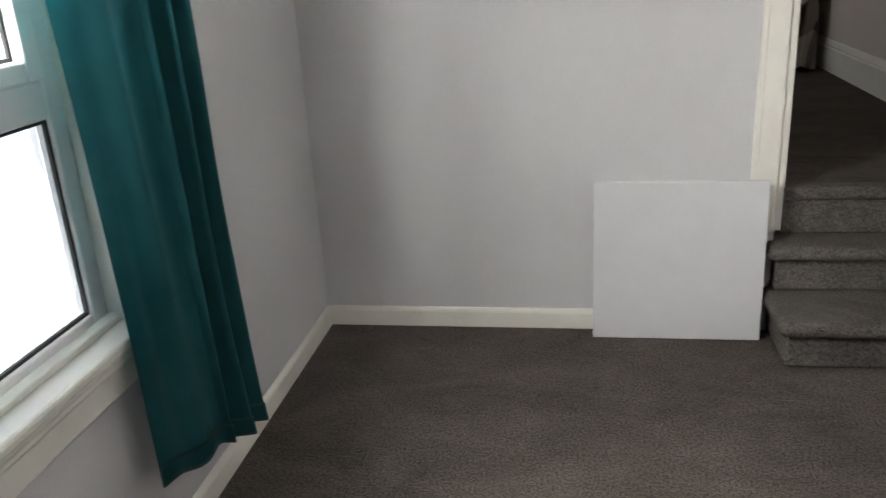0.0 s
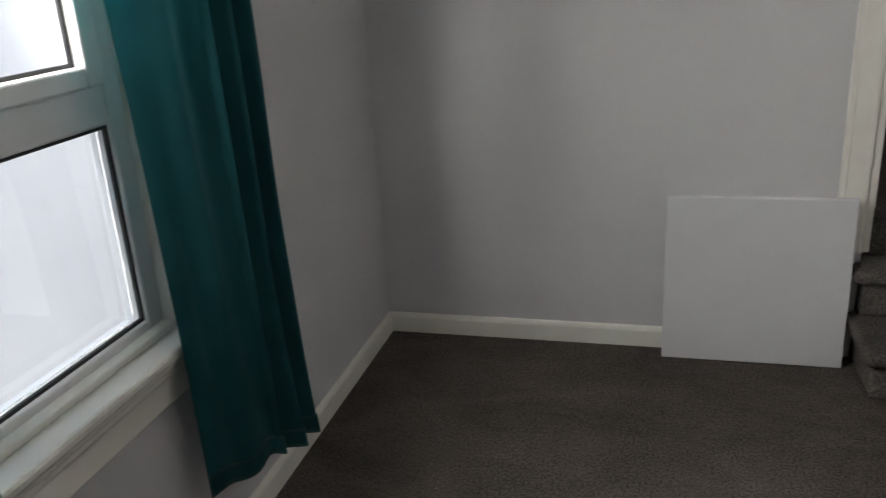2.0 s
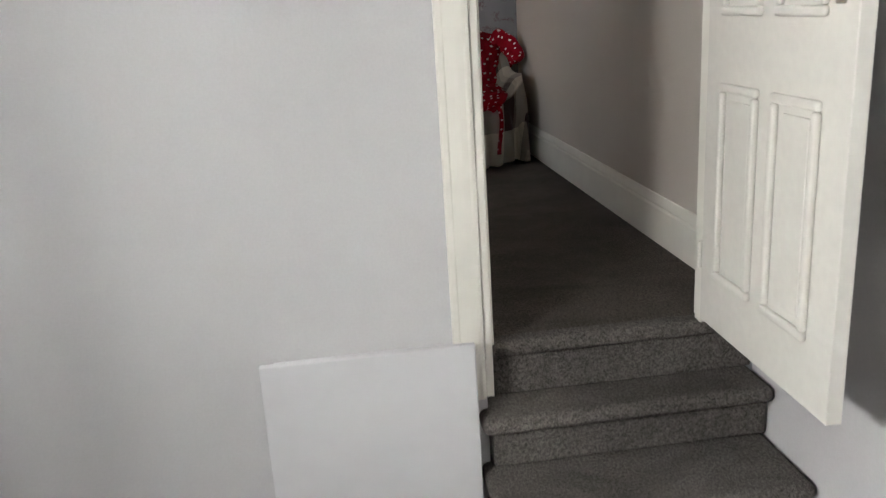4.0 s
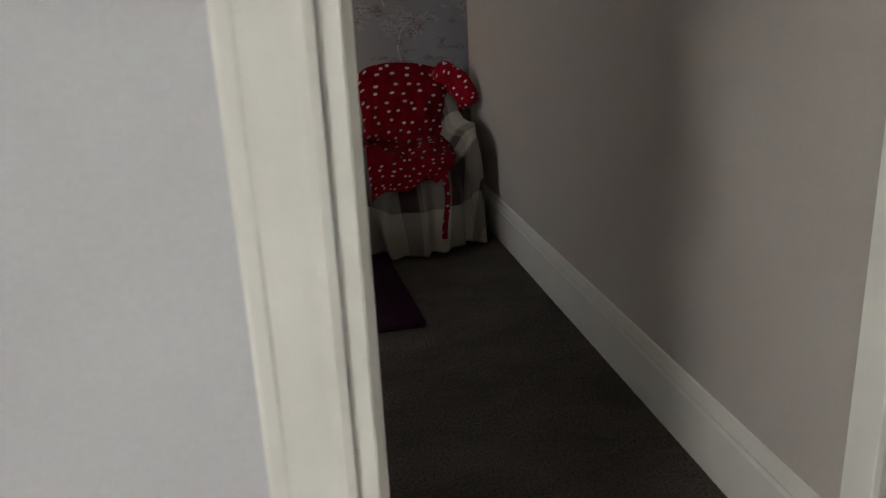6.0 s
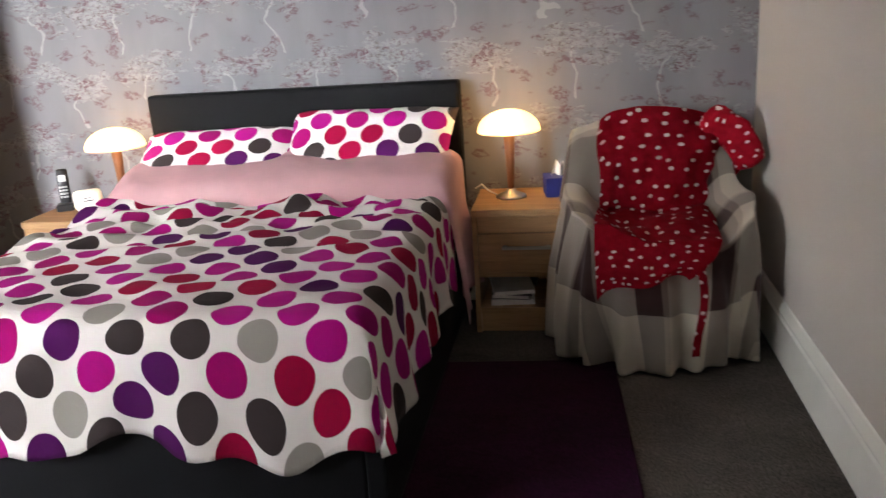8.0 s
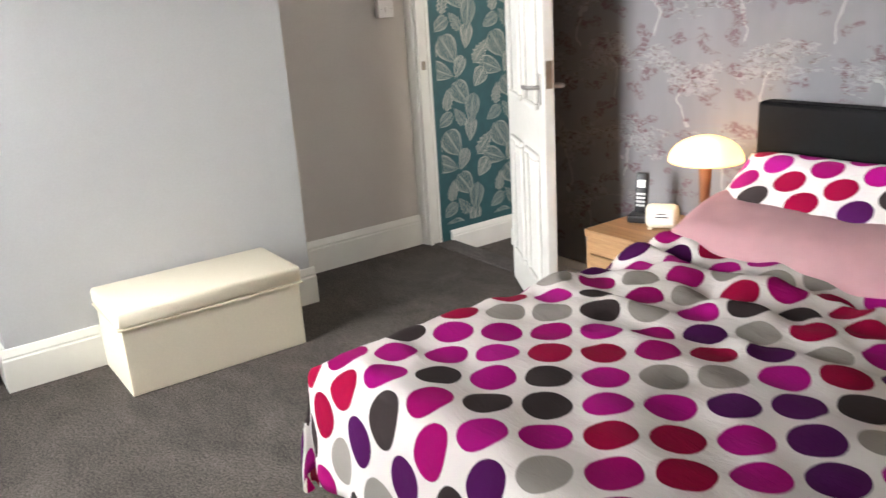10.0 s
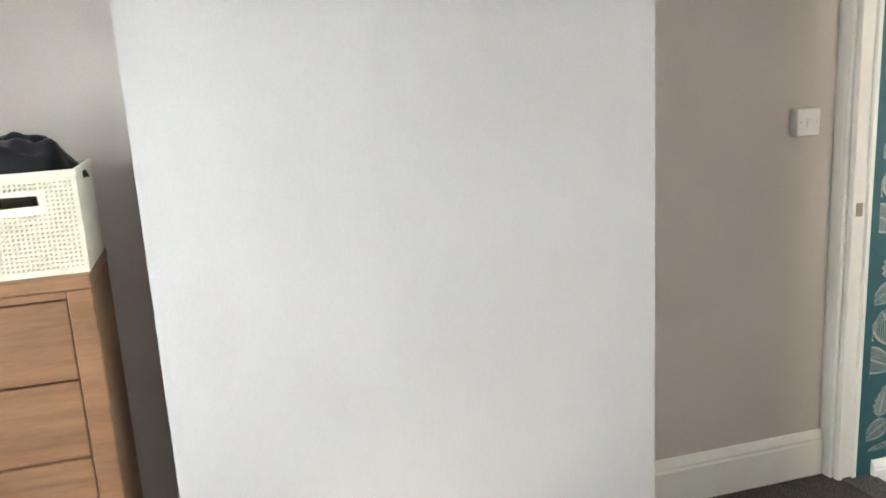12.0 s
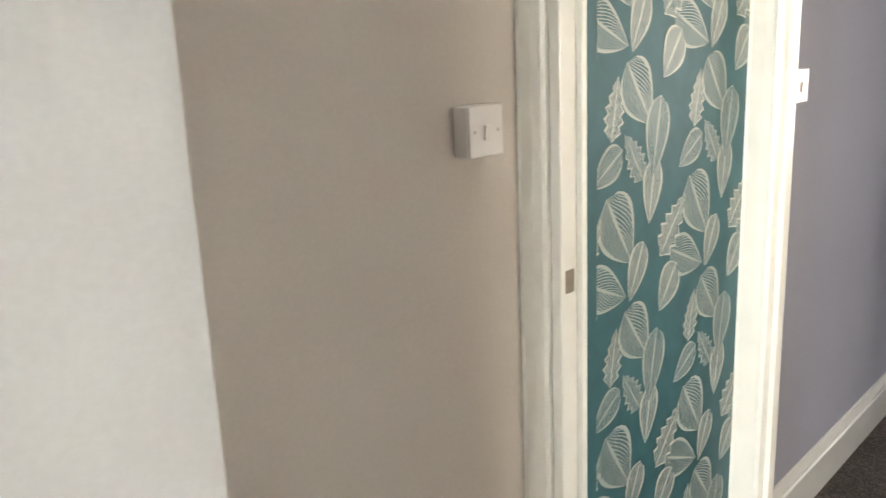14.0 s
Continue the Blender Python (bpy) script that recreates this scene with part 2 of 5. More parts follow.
def basket_plastic(name):
    m = Mat(name, 0.45, spec=0.4)
    sep = m.n("SeparateXYZ")
    m.put(m.coords(), sep.inputs[0])
    k = m.noise(m.coords(), 14, 2)
    m.colour(m.ramp(k, [(0.3, g(0.66, 0.64, 0.52)), (0.7, g(0.74, 0.72, 0.60))]))
    return m.m


def emissive(name, colour, strength):
    m = Mat(name, 0.4)
    m.colour(colour)
    m.b.inputs["Emission Color"].default_value = (*colour, 1)
    m.b.inputs["Emission Strength"].default_value = strength
    return m.m


def glass(name):
    m = Mat(name, 0.02)
    m.b.inputs["Transmission Weight"].default_value = 1.0
    m.b.inputs["IOR"].default_value = 1.45
    m.colour((0.98, 1.0, 1.0))
    return m.m


def lamp_glass(name):
    m = Mat(name, 0.35)
    m.colour((0.95, 0.80, 0.52))
    m.b.inputs["Transmission Weight"].default_value = 0.55
    m.b.inputs["Emission Color"].default_value = (1.0, 0.58, 0.20, 1)
    m.b.inputs["Emission Strength"].default_value = 0.21
    return m.m


M = {
    "wall1": paint("blue_grey_wall_paint", (0.61, 0.605, 0.615), blotch=0.03),
    "wall2": paint("greige_wall_paint", (0.56, 0.515, 0.47), blotch=0.03),
    "plaster": paint("uneven_plaster_paint", (0.53, 0.535, 0.535), blotch=0.025, streak=True),
    "lilac": paint("lilac_grey_wall_paint", (0.50, 0.50, 0.57), blotch=0.03),
    "ceiling": paint("ceiling_paint", (0.80, 0.80, 0.78)),
    "gloss": plain("white_gloss_paint", (0.80, 0.785, 0.72), 0.32, vary=0.03, scale=9, strength=0.08),
    "door": plain("white_door_paint", (0.68, 0.665, 0.62), 0.38, vary=0.03, scale=40, strength=0.1),
    "upvc": plain("white_window_plastic", (0.82, 0.82, 0.82), 0.3, vary=0.02, scale=6, strength=0.02),
    "gasket": plain("black_rubber", (0.02, 0.02, 0.022), 0.6),
    "board": plain("white_faced_board", (0.68, 0.68, 0.70), 0.5, vary=0.02, scale=5, strength=0.03),
    "carpet": carpet("charcoal_carpet", (0.030, 0.0255, 0.0225), (0.162, 0.142, 0.126)),
    "stair_carpet": carpet("charcoal_stair_carpet", (0.046, 0.042, 0.039), (0.185, 0.170, 0.158)),
    "rug": carpet("plum_shaggy_rug", (0.011, 0.001, 0.008), (0.031, 0.0035, 0.023)),
    "curtain": cloth("teal_curtain_cloth", (0.014, 0.115, 0.130), 0.75),
    "steel": plain("brushed_steel", (0.55, 0.54, 0.52), 0.32, 1.0, vary=0.05),
    "aged_steel": plain("aged_steel", (0.35, 0.30, 0.24), 0.45, 0.9, vary=0.2),
    "black_leather": plain("black_faux_leather", (0.005, 0.005, 0.006), 0.6, spec=0.10, vary=0.15, scale=160, strength=0.35),
    "bed_base": cloth("black_bed_base_cloth", (0.012, 0.012, 0.013)),
    "cream_leather": plain("cream_faux_leather", (0.78, 0.71, 0.56), 0.42, vary=0.03, scale=140, strength=0.2),
    "sheet": cloth("pink_cotton_sheet", (0.74, 0.45, 0.47), vary=0.05),
    "blanket": plaid_cloth("checked_wool_blanket"),
    "gown": hearts_cloth("red_fleece_with_pale_hearts"),
    "duvet": dotted_cloth("spotted_duvet_cotton", (0.88, 0.84, 0.80), 0.112, 0.0475, [
        (0.46, 0.006, 0.23), (0.095, 0.010, 0.105), (0.37, 0.004, 0.050), (0.060, 0.045, 0.045), (0.50, 0.010, 0.26), (0.38, 0.35, 0.31), (0.40, 0.005, 0.16)]),
    "oak": oak("light_oak_veneer", (0.270, 0.150, 0.080), (10, 0.9, 10)),
    "oak_bed": oak("honey_oak_veneer", (0.40, 0.23, 0.11), (1, 14, 14)),
    "walnut": oak("brown_turned_wood", (0.26, 0.105, 0.045), (14, 14, 1)),
    "tree_paper": tree_wallpaper("silver_tree_wallpaper"),
    "teal_paper": plain("teal_wallpaper", (0.022, 0.092, 0.104), 0.55, vary=0.12, scale=20),
    "leaf_a": leaf_print("pale_silver_leaf_ink", (0.60, 0.57, 0.49)),
    "leaf_b": leaf_print("dull_silver_leaf_ink", (0.42, 0.43, 0.38)),
    "basket": basket_plastic("cream_woven_plastic"),
    "black_cloth": cloth("black_knitted_cloth", (0.010, 0.010, 0.013)),
    "switch": plain("white_switch_plastic", (0.80, 0.77, 0.74), 0.3, vary=0.02),
    "black_plastic": plain("black_plastic", (0.015, 0.015, 0.018), 0.3),
    "clock": plain("cream_clock_plastic", (0.78, 0.72, 0.58), 0.35, vary=0.02),
    "blue_card": plain("dark_blue_card", (0.02, 0.03, 0.20), 0.5),
    "paper": plain("white_paper", (0.78, 0.77, 0.74), 0.8),
    "print": plain("dark_print", (0.05, 0.05, 0.06), 0.8),
    "dark_void": plain("dark_shelf_paint", (0.10, 0.06, 0.035), 0.7),
    "lamp_glass": lamp_glass("amber_glowing_glass"),
    "bulb": emissive("lit_bulb", (1.0, 0.80, 0.45), 3.5),
    "glass": glass("window_glass"),
    "render_wall": paint("outside_white_render", (0.82, 0.81, 0.80), 0.9),
    "roof": plain("grey_roof_slate", (0.18, 0.18, 0.20), 0.7),
    "dull_pane": plain("dull_window_glass", (0.16, 0.17, 0.17), 0.25, vary=0.1),
    "ground": plain("yard_paving", (0.30, 0.29, 0.27), 0.9, vary=0.2, scale=4),
}


# ---------------------------------------------------------------- mesh helpers
def mesh_of(bm, name, material, smooth=False):
    me = bpy.data.meshes.new(name)
    bm.normal_update()
    bm.to_mesh(me)
    bm.free()
    for mt in (material if isinstance(material, (list, tuple)) else [material]):
        me.materials.append(mt)
    if smooth:
        me.polygons.foreach_set("use_smooth", [True] * len(me.polygons))
    return me


def part(name, bm, material, parent=None, label="", smooth=False):
    ob = new(name, mesh_of(bm, name, material, smooth))
    if parent is not None:
        ob.parent = parent
    return tagged(ob, label)


def thing(name, label, category, place=(0, 0, 0), turn=0.0, group="", kind=""):
    ob = new(name)
    ob.empty_display_size = 0.1
    ob.matrix_world = pose(*place, 0, 0, turn)
    return tagged(ob, label, category, group, kind)


def structure(name, bm, material, label, category, smooth=False):
    return tagged(part(name, bm, material, None, "", smooth), label, category, "", "structure")


def box(bm, x0, x1, y0, y1, z0, z1, bevel=0.0, segments=2, m=None):
    ret = bmesh.ops.create_cube(bm, size=1.0)
    vs = ret["verts"]
    for v in vs:
        v.co = Vector((x0 + (v.co.x + 0.5) * (x1 - x0), y0 + (v.co.y + 0.5) * (y1 - y0), z0 + (v.co.z + 0.5) * (z1 - z0)))
    if bevel > 0:
        es = list({e for v in vs for e in v.link_edges})
        out = bmesh.ops.bevel(bm, geom=es, offset=bevel, segments=segments, affect="EDGES", profile=0.5)
        vs = list({v for f in out["faces"] for v in f.verts} | {v for v in vs if v.is_valid})
    if m is not None:
        bmesh.ops.transform(bm, matrix=m, verts=vs)
    return vs


def boxes(*rows, bevel=0.0, m=None):
    bm = bmesh.new()
    for r in rows:
        box(bm, *r[:6], bevel=bevel, m=m)
    return bm


def lathe(profile, steps=28, m=None):
    bm = bmesh.new()
    rings = []
    for r, z in profile:
        rings.append([bm.verts.new((r * math.cos(2 * math.pi * i / steps), r * math.sin(2 * math.pi * i / steps), z)) for i in range(steps)])
    for a, b in zip(rings, rings[1:]):
        for i in range(steps):
            bm.faces.new((a[i], a[(i + 1) % steps], b[(i + 1) % steps], b[i]))
    for ring, flip in ((rings[0], True), (rings[-1], False)):
        if (ring[0].co.xy).length > 1e-4:
            bm.faces.new(list(reversed(ring)) if flip else ring)
    bmesh.ops.remove_doubles(bm, verts=bm.verts, dist=1e-5)
    if m is not None:
        bmesh.ops.transform(bm, matrix=m, verts=bm.verts)
    return bm


def extrude_profile(points, start, end, side, up=Vector((0, 0, 1))):
    """A moulding: the profile's (out, up) points run from start to end; side is the way out of the wall."""
    bm = bmesh.new()
    a, b, s = Vector(start), Vector(end), Vector(side)
    ends = [[bm.verts.new(p + s * o + up * h) for o, h in points] for p in (a, b)]
    n = len(points)
    for i in range(n):
        bm.faces.new((ends[0][i], ends[0][(i + 1) % n], ends[1][(i + 1) % n], ends[1][i]))
    bm.faces.new(ends[0])
    bm.faces.new(list(reversed(ends[1])))
    bmesh.ops.recalc_face_normals(bm, faces=bm.faces)
    return bm


def cloth_grid(nu, nv, where, uv_scale=(1, 1), thick=0.0):
    """A sheet of cloth: where(u, v) gives the place for u, v in 0..1; UVs are the cloth's own metres."""
    bm = bmesh.new()
    layer = bm.loops.layers.uv.new("UVMap")
    vs = [[bm.verts.new(where(i / nu, j / nv)) for i in range(nu + 1)] for j in range(nv + 1)]
    for j in range(nv):
        for i in range(nu):
            f = bm.faces.new((vs[j][i], vs[j][i + 1], vs[j + 1][i + 1], vs[j + 1][i]))
            for loop, (a, b) in zip(f.loops, ((i, j), (i + 1, j), (i + 1, j + 1), (i, j + 1))):
                loop[layer].uv = (a / nu * uv_scale[0], b / nv * uv_scale[1])
    if thick:
        bmesh.ops.solidify(bm, geom=bm.faces[:], thickness=thick)
    return bm


def tube(points, radius, steps=8):
    bm = bmesh.new()
    pts = [Vector(p) for p in points]
    rings = []
    for i, p in enumerate(pts):
        d = (pts[min(i + 1, len(pts) - 1)] - pts[max(i - 1, 0)]).normalized()
        s = d.orthogonal().normalized() if i == 0 else (side - d * side.dot(d)).normalized()
        side, t = s, d.cross(s)
        rings.append([bm.verts.new(p + radius * (math.cos(2 * math.pi * k / steps) * s + math.sin(2 * math.pi * k / steps) * t)) for k in range(steps)])
    for a, b in zip(rings, rings[1:]):
        for k in range(steps):
            bm.faces.new((a[k], a[(k + 1) % steps], b[(k + 1) % steps], b[k]))
    bm.faces.new(list(reversed(rings[0])))
    bm.faces.new(rings[-1])
    return bm


def wave(x, *terms):
    return sum(a * math.sin(f * x + p) for a, f, p in terms)


# ---------------------------------------------------------------- structure
structure("floor_lower_room", boxes((R1_L - 0.3, R1_R + 0.3, R1_BACK, WT, FLOOR1 - 0.1, FLOOR1)), M["carpet"], "charcoal grey carpeted floor of the lower room", "floor")
structure("floor_bedroom", boxes((BR_L - 0.3, BR_R + 0.3, WT, HEAD + 0.02, -0.12, 0.0), (D1_L - 0.2, BR_R + 0.1, 0.075, WT, -0.12, 0.0), (D2_L, D2_R, HEAD + 0.02, HEAD + WT, -0.12, 0.0)), M["carpet"], "charcoal grey carpeted bedroom floor", "floor")
structure("floor_landing", boxes((LAND_X - 0.3, -2.6, HEAD + WT, FRONT_Y + 0.05, LAND_Z - 0.1, LAND_Z)), M["carpet"], "lower carpeted landing floor beyond the bedroom door", "floor")
structure("floor_front_room", boxes((-5.2, -0.5, FRONT_Y + 0.05, 9.6, LAND_Z - 0.1, LAND_Z + 0.001)), M["carpet"], "grey carpet of the front room", "floor")
structure("wall_lower_left", boxes(
    (R1_L - 0.115, R1_L, R1_BACK, WIN_Y0, FLOOR1, CEIL1), (R1_L - 0.115, R1_L, WIN_Y1, 0.0, FLOOR1, CEIL1),
    (R1_L - 0.115, R1_L, WIN_Y0, WIN_Y1, FLOOR1, WIN_Z0), (R1_L - 0.115, R1_L, WIN_Y0, WIN_Y1, WIN_Z1, CEIL1)), M["wall1"], "pale blue-grey painted wall around the window", "wall")
structure("wall_lower_right", boxes((R1_R, R1_R + 0.2, R1_BACK, 0.0, FLOOR1, CEIL1)), M["wall1"], "pale blue-grey painted wall beside the steps", "wall")
structure("wall_lower_back", boxes((R1_L - 0.25, R1_R + 0.2, R1_BACK - 0.15, R1_BACK, FLOOR1, CEIL1)), M["wall1"], "pale blue-grey painted back wall", "wall")
structure("ceiling_lower_room", boxes((R1_L - 0.25, R1_R + 0.2, R1_BACK - 0.15, 0.0, CEIL1, CEIL1 + 0.1)), M["ceiling"], "plain white ceiling", "ceiling")
# the shared wall is painted in two colours, so it is built as two leaves
structure("wall_shared_lower", boxes((R1_L - 0.25, D1_L, 0.0, 0.06, FLOOR1 - 0.1, CEIL2), (D1_R, BR_R + 0.2, 0.0, 0.06, 0.0, CEIL2), (D1_L, D1_R, 0.0, 0.06, D1_TOP, CEIL2)), M["wall1"], "pale blue-grey painted wall with the doorway up to the bedroom", "wall")
structure("wall_step_side", boxes((R1_R, BR_R + 0.2, 0.0, 0.074, FLOOR1 - 0.1, -0.001)), M["wall1"], "pale blue-grey painted wall at the end of the steps", "wall")
structure("wall_below_bedroom", boxes((R1_L - 0.1, BR_R + 0.2, 0.118, 0.2, FLOOR1 - 0.1, -0.1205)), M["wall1"], "plain wall under the bedroom floor", "wall")
structure("wall_shared_bedroom", boxes(
    (BW_X1, D1_L, 0.06, WT, -0.12, CEIL2), (D1_R, BR_R + 0.2, 0.06, WT, 0.0, CEIL2), (D1_L, D1_R, 0.06, WT, D1_TOP, CEIL2),
    (BR_L - 0.2, BW_X0, -0.1, WT, -0.12, CEIL2), (BW_X0, BW_X1, -0.1, WT, -0.12, BW_Z0), (BW_X0, BW_X1, -0.1, WT, BW_Z1, CEIL2), (BW_X1, R1_L - 0.25, -0.1, 0.06, -0.12, CEIL2)), M["wall2"], "greige painted wall with the bedroom window", "wall")
structure("outer_wall_bedroom", boxes((BR_L - 0.2, BW_X0, -0.13, -0.1005, -3.2, CEIL2 + 0.3), (BW_X1, R1_L - 0.25, -0.13, -0.1005, -3.2, CEIL2 + 0.3), (BW_X0, BW_X1, -0.13, -0.1005, -3.2, BW_Z0), (BW_X0, BW_X1, -0.13, -0.1005, BW_Z1, CEIL2 + 0.3)), M["render_wall"], "white rendered outside wall of the house", "wall")
structure("wall_bedroom_right", boxes((BR_R, BR_R + 0.2, WT, HEAD, -0.12, CEIL2)), M["wall2"], "plain greige painted bedroom wall", "wall")
structure("wall_bedroom_left", boxes((BR_L - 0.2, BR_L, WT, HEAD, -0.12, CEIL2)), M["wall2"], "greige painted wall in the alcoves", "wall")
structure("chimney_breast", boxes((BR_L, BREAST_X, BREAST_Y0, BREAST_Y1, 0.0, CEIL2)), M["plaster"], "off-white painted chimney breast with uneven plaster", "wall")
structure("wall_headboard", boxes((D2_R, BR_R + 0.2, HEAD, HEAD + 0.06, -0.12, CEIL2), (BR_L - 0.2, D2_L, HEAD, HEAD + 0.06, -0.12, CEIL2), (D2_L, D2_R, HEAD, HEAD + 0.06, D2_TOP, CEIL2)), M["tree_paper"], "silver-grey wallpaper printed with trees and plum blossom", "wall")
structure("wall_headboard_landing_side", boxes((D2_R, -2.4, HEAD + 0.06, HEAD + WT, -0.4, CEIL2), (D2_L, D2_R, HEAD + 0.06, HEAD + WT, D2_TOP, CEIL2)), M["wall2"], "plain painted landing wall", "wall")
structure("ceiling_bedroom", boxes((BR_L - 0.2, BR_R + 0.2, -0.1, HEAD + WT, CEIL2, CEIL2 + 0.1)), M["ceiling"], "plain white bedroom ceiling", "ceiling")
structure("wall_landing_teal", boxes((LAND_X - 0.25, LAND_X, HEAD + 0.06, FRONT_Y, LAND_Z - 0.1, CEIL2)), M["teal_paper"], "teal wallpaper printed with silver leaves on the landing", "wall")
# Unseen end wall; its opening is added to hold the landing fill lamp.
structure("wall_landing_end", boxes((-2.6, -2.4, HEAD + WT, 3.66, -0.4, CEIL2), (-2.6, -2.4, 4.18, FRONT_Y, -0.4, CEIL2), (-2.6, -2.4, 3.66, 4.18, -0.4, 0.8), (-2.6, -2.4, 3.66, 4.18, 1.9, CEIL2)), M["wall2"], "plain landing wall", "wall")
structure("ceiling_landing", boxes((LAND_X - 0.25, -2.4, HEAD + WT, FRONT_Y, CEIL2, CEIL2 + 0.1)), M["ceiling"], "white landing ceiling", "ceiling")
FD_L, FD_R = LAND_X + 0.04, -3.55
structure("wall_front_room_door", boxes((-5.3, FD_L, FRONT_Y, FRONT_Y + 0.1, LAND_Z - 0.1, CEIL2), (FD_R, -2.4, FRONT_Y, FRONT_Y + 0.1, LAND_Z - 0.1, CEIL2), (FD_L, FD_R, FRONT_Y, FRONT_Y + 0.1, LAND_Z + 2.0, CEIL2)), M["lilac"], "lilac-grey painted wall with the front room doorway", "wall")
LIL_X = -4.365
structure("wall_front_room_left", boxes((LIL_X - 0.2, LIL_X, FRONT_Y + 0.1, 5.9, LAND_Z, CEIL2), (LIL_X - 0.2, LIL_X + 0.34, 5.9, 7.4, LAND_Z, CEIL2), (LIL_X - 0.2, LIL_X, 7.4, 9.6, LAND_Z, CEIL2)), M["lilac"], "lilac-grey painted wall of the front room", "wall")
structure("wall_front_room_far", boxes((-5.2, -0.5, 9.6, 9.75, LAND_Z, CEIL2), (-0.7, -0.5, FRONT_Y + 0.1, 9.6, LAND_Z, CEIL2), (-2.4, -0.7, FRONT_Y, FRONT_Y + 0.1, LAND_Z, CEIL2)), M["lilac"], "plain lilac-grey walls closing the front room", "wall")
structure("ceiling_front_room", boxes((-5.2, -0.5, FRONT_Y, 9.75, CEIL2, CEIL2 + 0.1)), M["ceiling"], "white front room ceiling", "ceiling")

structure("threshold_strip", boxes((D2_L + 0.023, D2_R - 0.023, HEAD + 0.012, HEAD + WT + 0.012, 0.0005, 0.009), bevel=0.003), M["stair_carpet"], "dark carpet edge at the bedroom door", "threshold")

# skirting boards
LOW = [(0, 0), (0.014, 0), (0.014, 0.064), (0.010, 0.074), (0.005, 0.080), (0, 0.082)]
TALL = [(0, 0), (0.021, 0), (0.021, 0.125), (0.016, 0.132), (0.018, 0.140), (0.011, 0.156), (0.006, 0.166), (0, 0.168)]
TALLER = [(o, h * 1.17) for o, h in TALL]


def skirting(start, end, side, profile, label):
    structure("skirting_board", extrude_profile(profile, start, end, side), M["gloss"], label, "skirting board")


skirting((R1_L, R1_BACK, FLOOR1), (R1_L, 0, FLOOR1), (1, 0, 0), LOW, "low white skirting board along the blue-grey wall")
skirting((R1_L + 0.014, 0, FLOOR1), (D1_L - 0.07, 0, FLOOR1), (0, -1, 0), LOW, "low white skirting board behind the leaning board")
skirting((R1_R, R1_BACK, FLOOR1), (R1_R, -0.36, FLOOR1), (-1, 0, 0), LOW, "low white skirting board up to the steps")
skirting((BR_R, WT, 0), (BR_R, HEAD, 0), (-1, 0, 0), TALLER, "tall moulded white skirting board")
skirting((BREAST_X, BREAST_Y0 - 0.021, 0), (BREAST_X, BREAST_Y1 + 0.021, 0), (1, 0, 0), TALL, "moulded white skirting board on the chimney breast")
skirting((BR_L, BREAST_Y1, 0), (BREAST_X, BREAST_Y1, 0), (0, 1, 0), TALL, "white skirting board on the chimney breast's side")
skirting((BR_L, BREAST_Y0, 0), (BREAST_X, BREAST_Y0, 0), (0, -1, 0), TALL, "white skirting board on the chimney breast's side")
skirting((BR_L, BREAST_Y1 + 0.021, 0), (BR_L, HEAD - 0.005, 0), (1, 0, 0), TALL, "moulded white skirting board by the door")
skirting((BR_L, WT, 0), (BR_L, BREAST_Y0 - 0.021, 0), (1, 0, 0), TALL, "white skirting board in the alcove")
skirting((D2_R + 0.08, HEAD, 0), (BR_R - 0.021, HEAD, 0), (0, -1, 0), TALL, "white skirting board under the wallpaper")
skirting((LAND_X, HEAD + WT, LAND_Z), (LAND_X, FRONT_Y - 0.02, LAND_Z), (1, 0, 0), [(o, h * 0.8) for o, h in TALL], "white skirting board under the teal wallpaper")
skirting((LIL_X, FRONT_Y + 0.12, LAND_Z), (LIL_X, 5.9, LAND_Z), (1, 0, 0), TALL, "white skirting board in the front room")
skirting((LIL_X + 0.34, 5.88, LAND_Z), (LIL_X + 0.34, 7.4, LAND_Z), (1, 0, 0), TALL, "white skirting board in the front room")
skirting((LIL_X, 5.9, LAND_Z), (LIL_X + 0.34, 5.9, LAND_Z), (0, -1, 0), TALL, "white skirting board in the front room")

# door frames: architrave, lining and stop
ARCH = [(0, 0), (0, 0.092), (0.015, 0.092), (0.019, 0.087), (0.019, 0.074), (0.0160, 0.069), (0.0165, 0.036), (0.0150, 0.018), (0.0160, 0.010), (0.012, 0)]


def architrave(parent, x, y, z0, z1, out, wide):
    """An upright moulded board on the wall at y, its inner edge at x; out is -1 or 1 along y, wide -1 or 1 along x."""
    part("architrave", extrude_profile(ARCH, (x, y, z0), (x, y, z1), (0, out, 0), Vector((wide, 0, 0))), M["gloss"], parent)


def head_board(parent, x0, x1, y, z, out):
    part("architrave", extrude_profile(ARCH, (x0, y, z), (x1, y, z), (0, out, 0), Vector((0, 0, 1))), M["gloss"], parent)


frame1 = thing("door_frame", "white painted door frame at the top of the steps", "door frame", kind="structure")
architrave(frame1, D1_L - 0.004, -0.0005, -0.145, D1_TOP + 0.07, -1, -1)
head_board(frame1, D1_L, D1_R, 0.0, D1_TOP, -1)
architrave(frame1, D1_L - 0.004, WT, 0.0, D1_TOP + 0.07, 1, -1)
architrave(frame1, D1_R + 0.004, WT, 0.0, D1_TOP + 0.07, 1, 1)
head_board(frame1, D1_L, D1_R, WT, D1_TOP, 1)
part("lining", boxes((D1_L - 0.002, D1_L + 0.022, -0.004, WT + 0.004, -0.145, D1_TOP), bevel=0.003), M["gloss"], frame1)
part("lining", boxes((D1_R - 0.022, D1_R + 0.002, 0.062, WT + 0.004, 0.002, D1_TOP), bevel=0.003), M["gloss"], frame1)
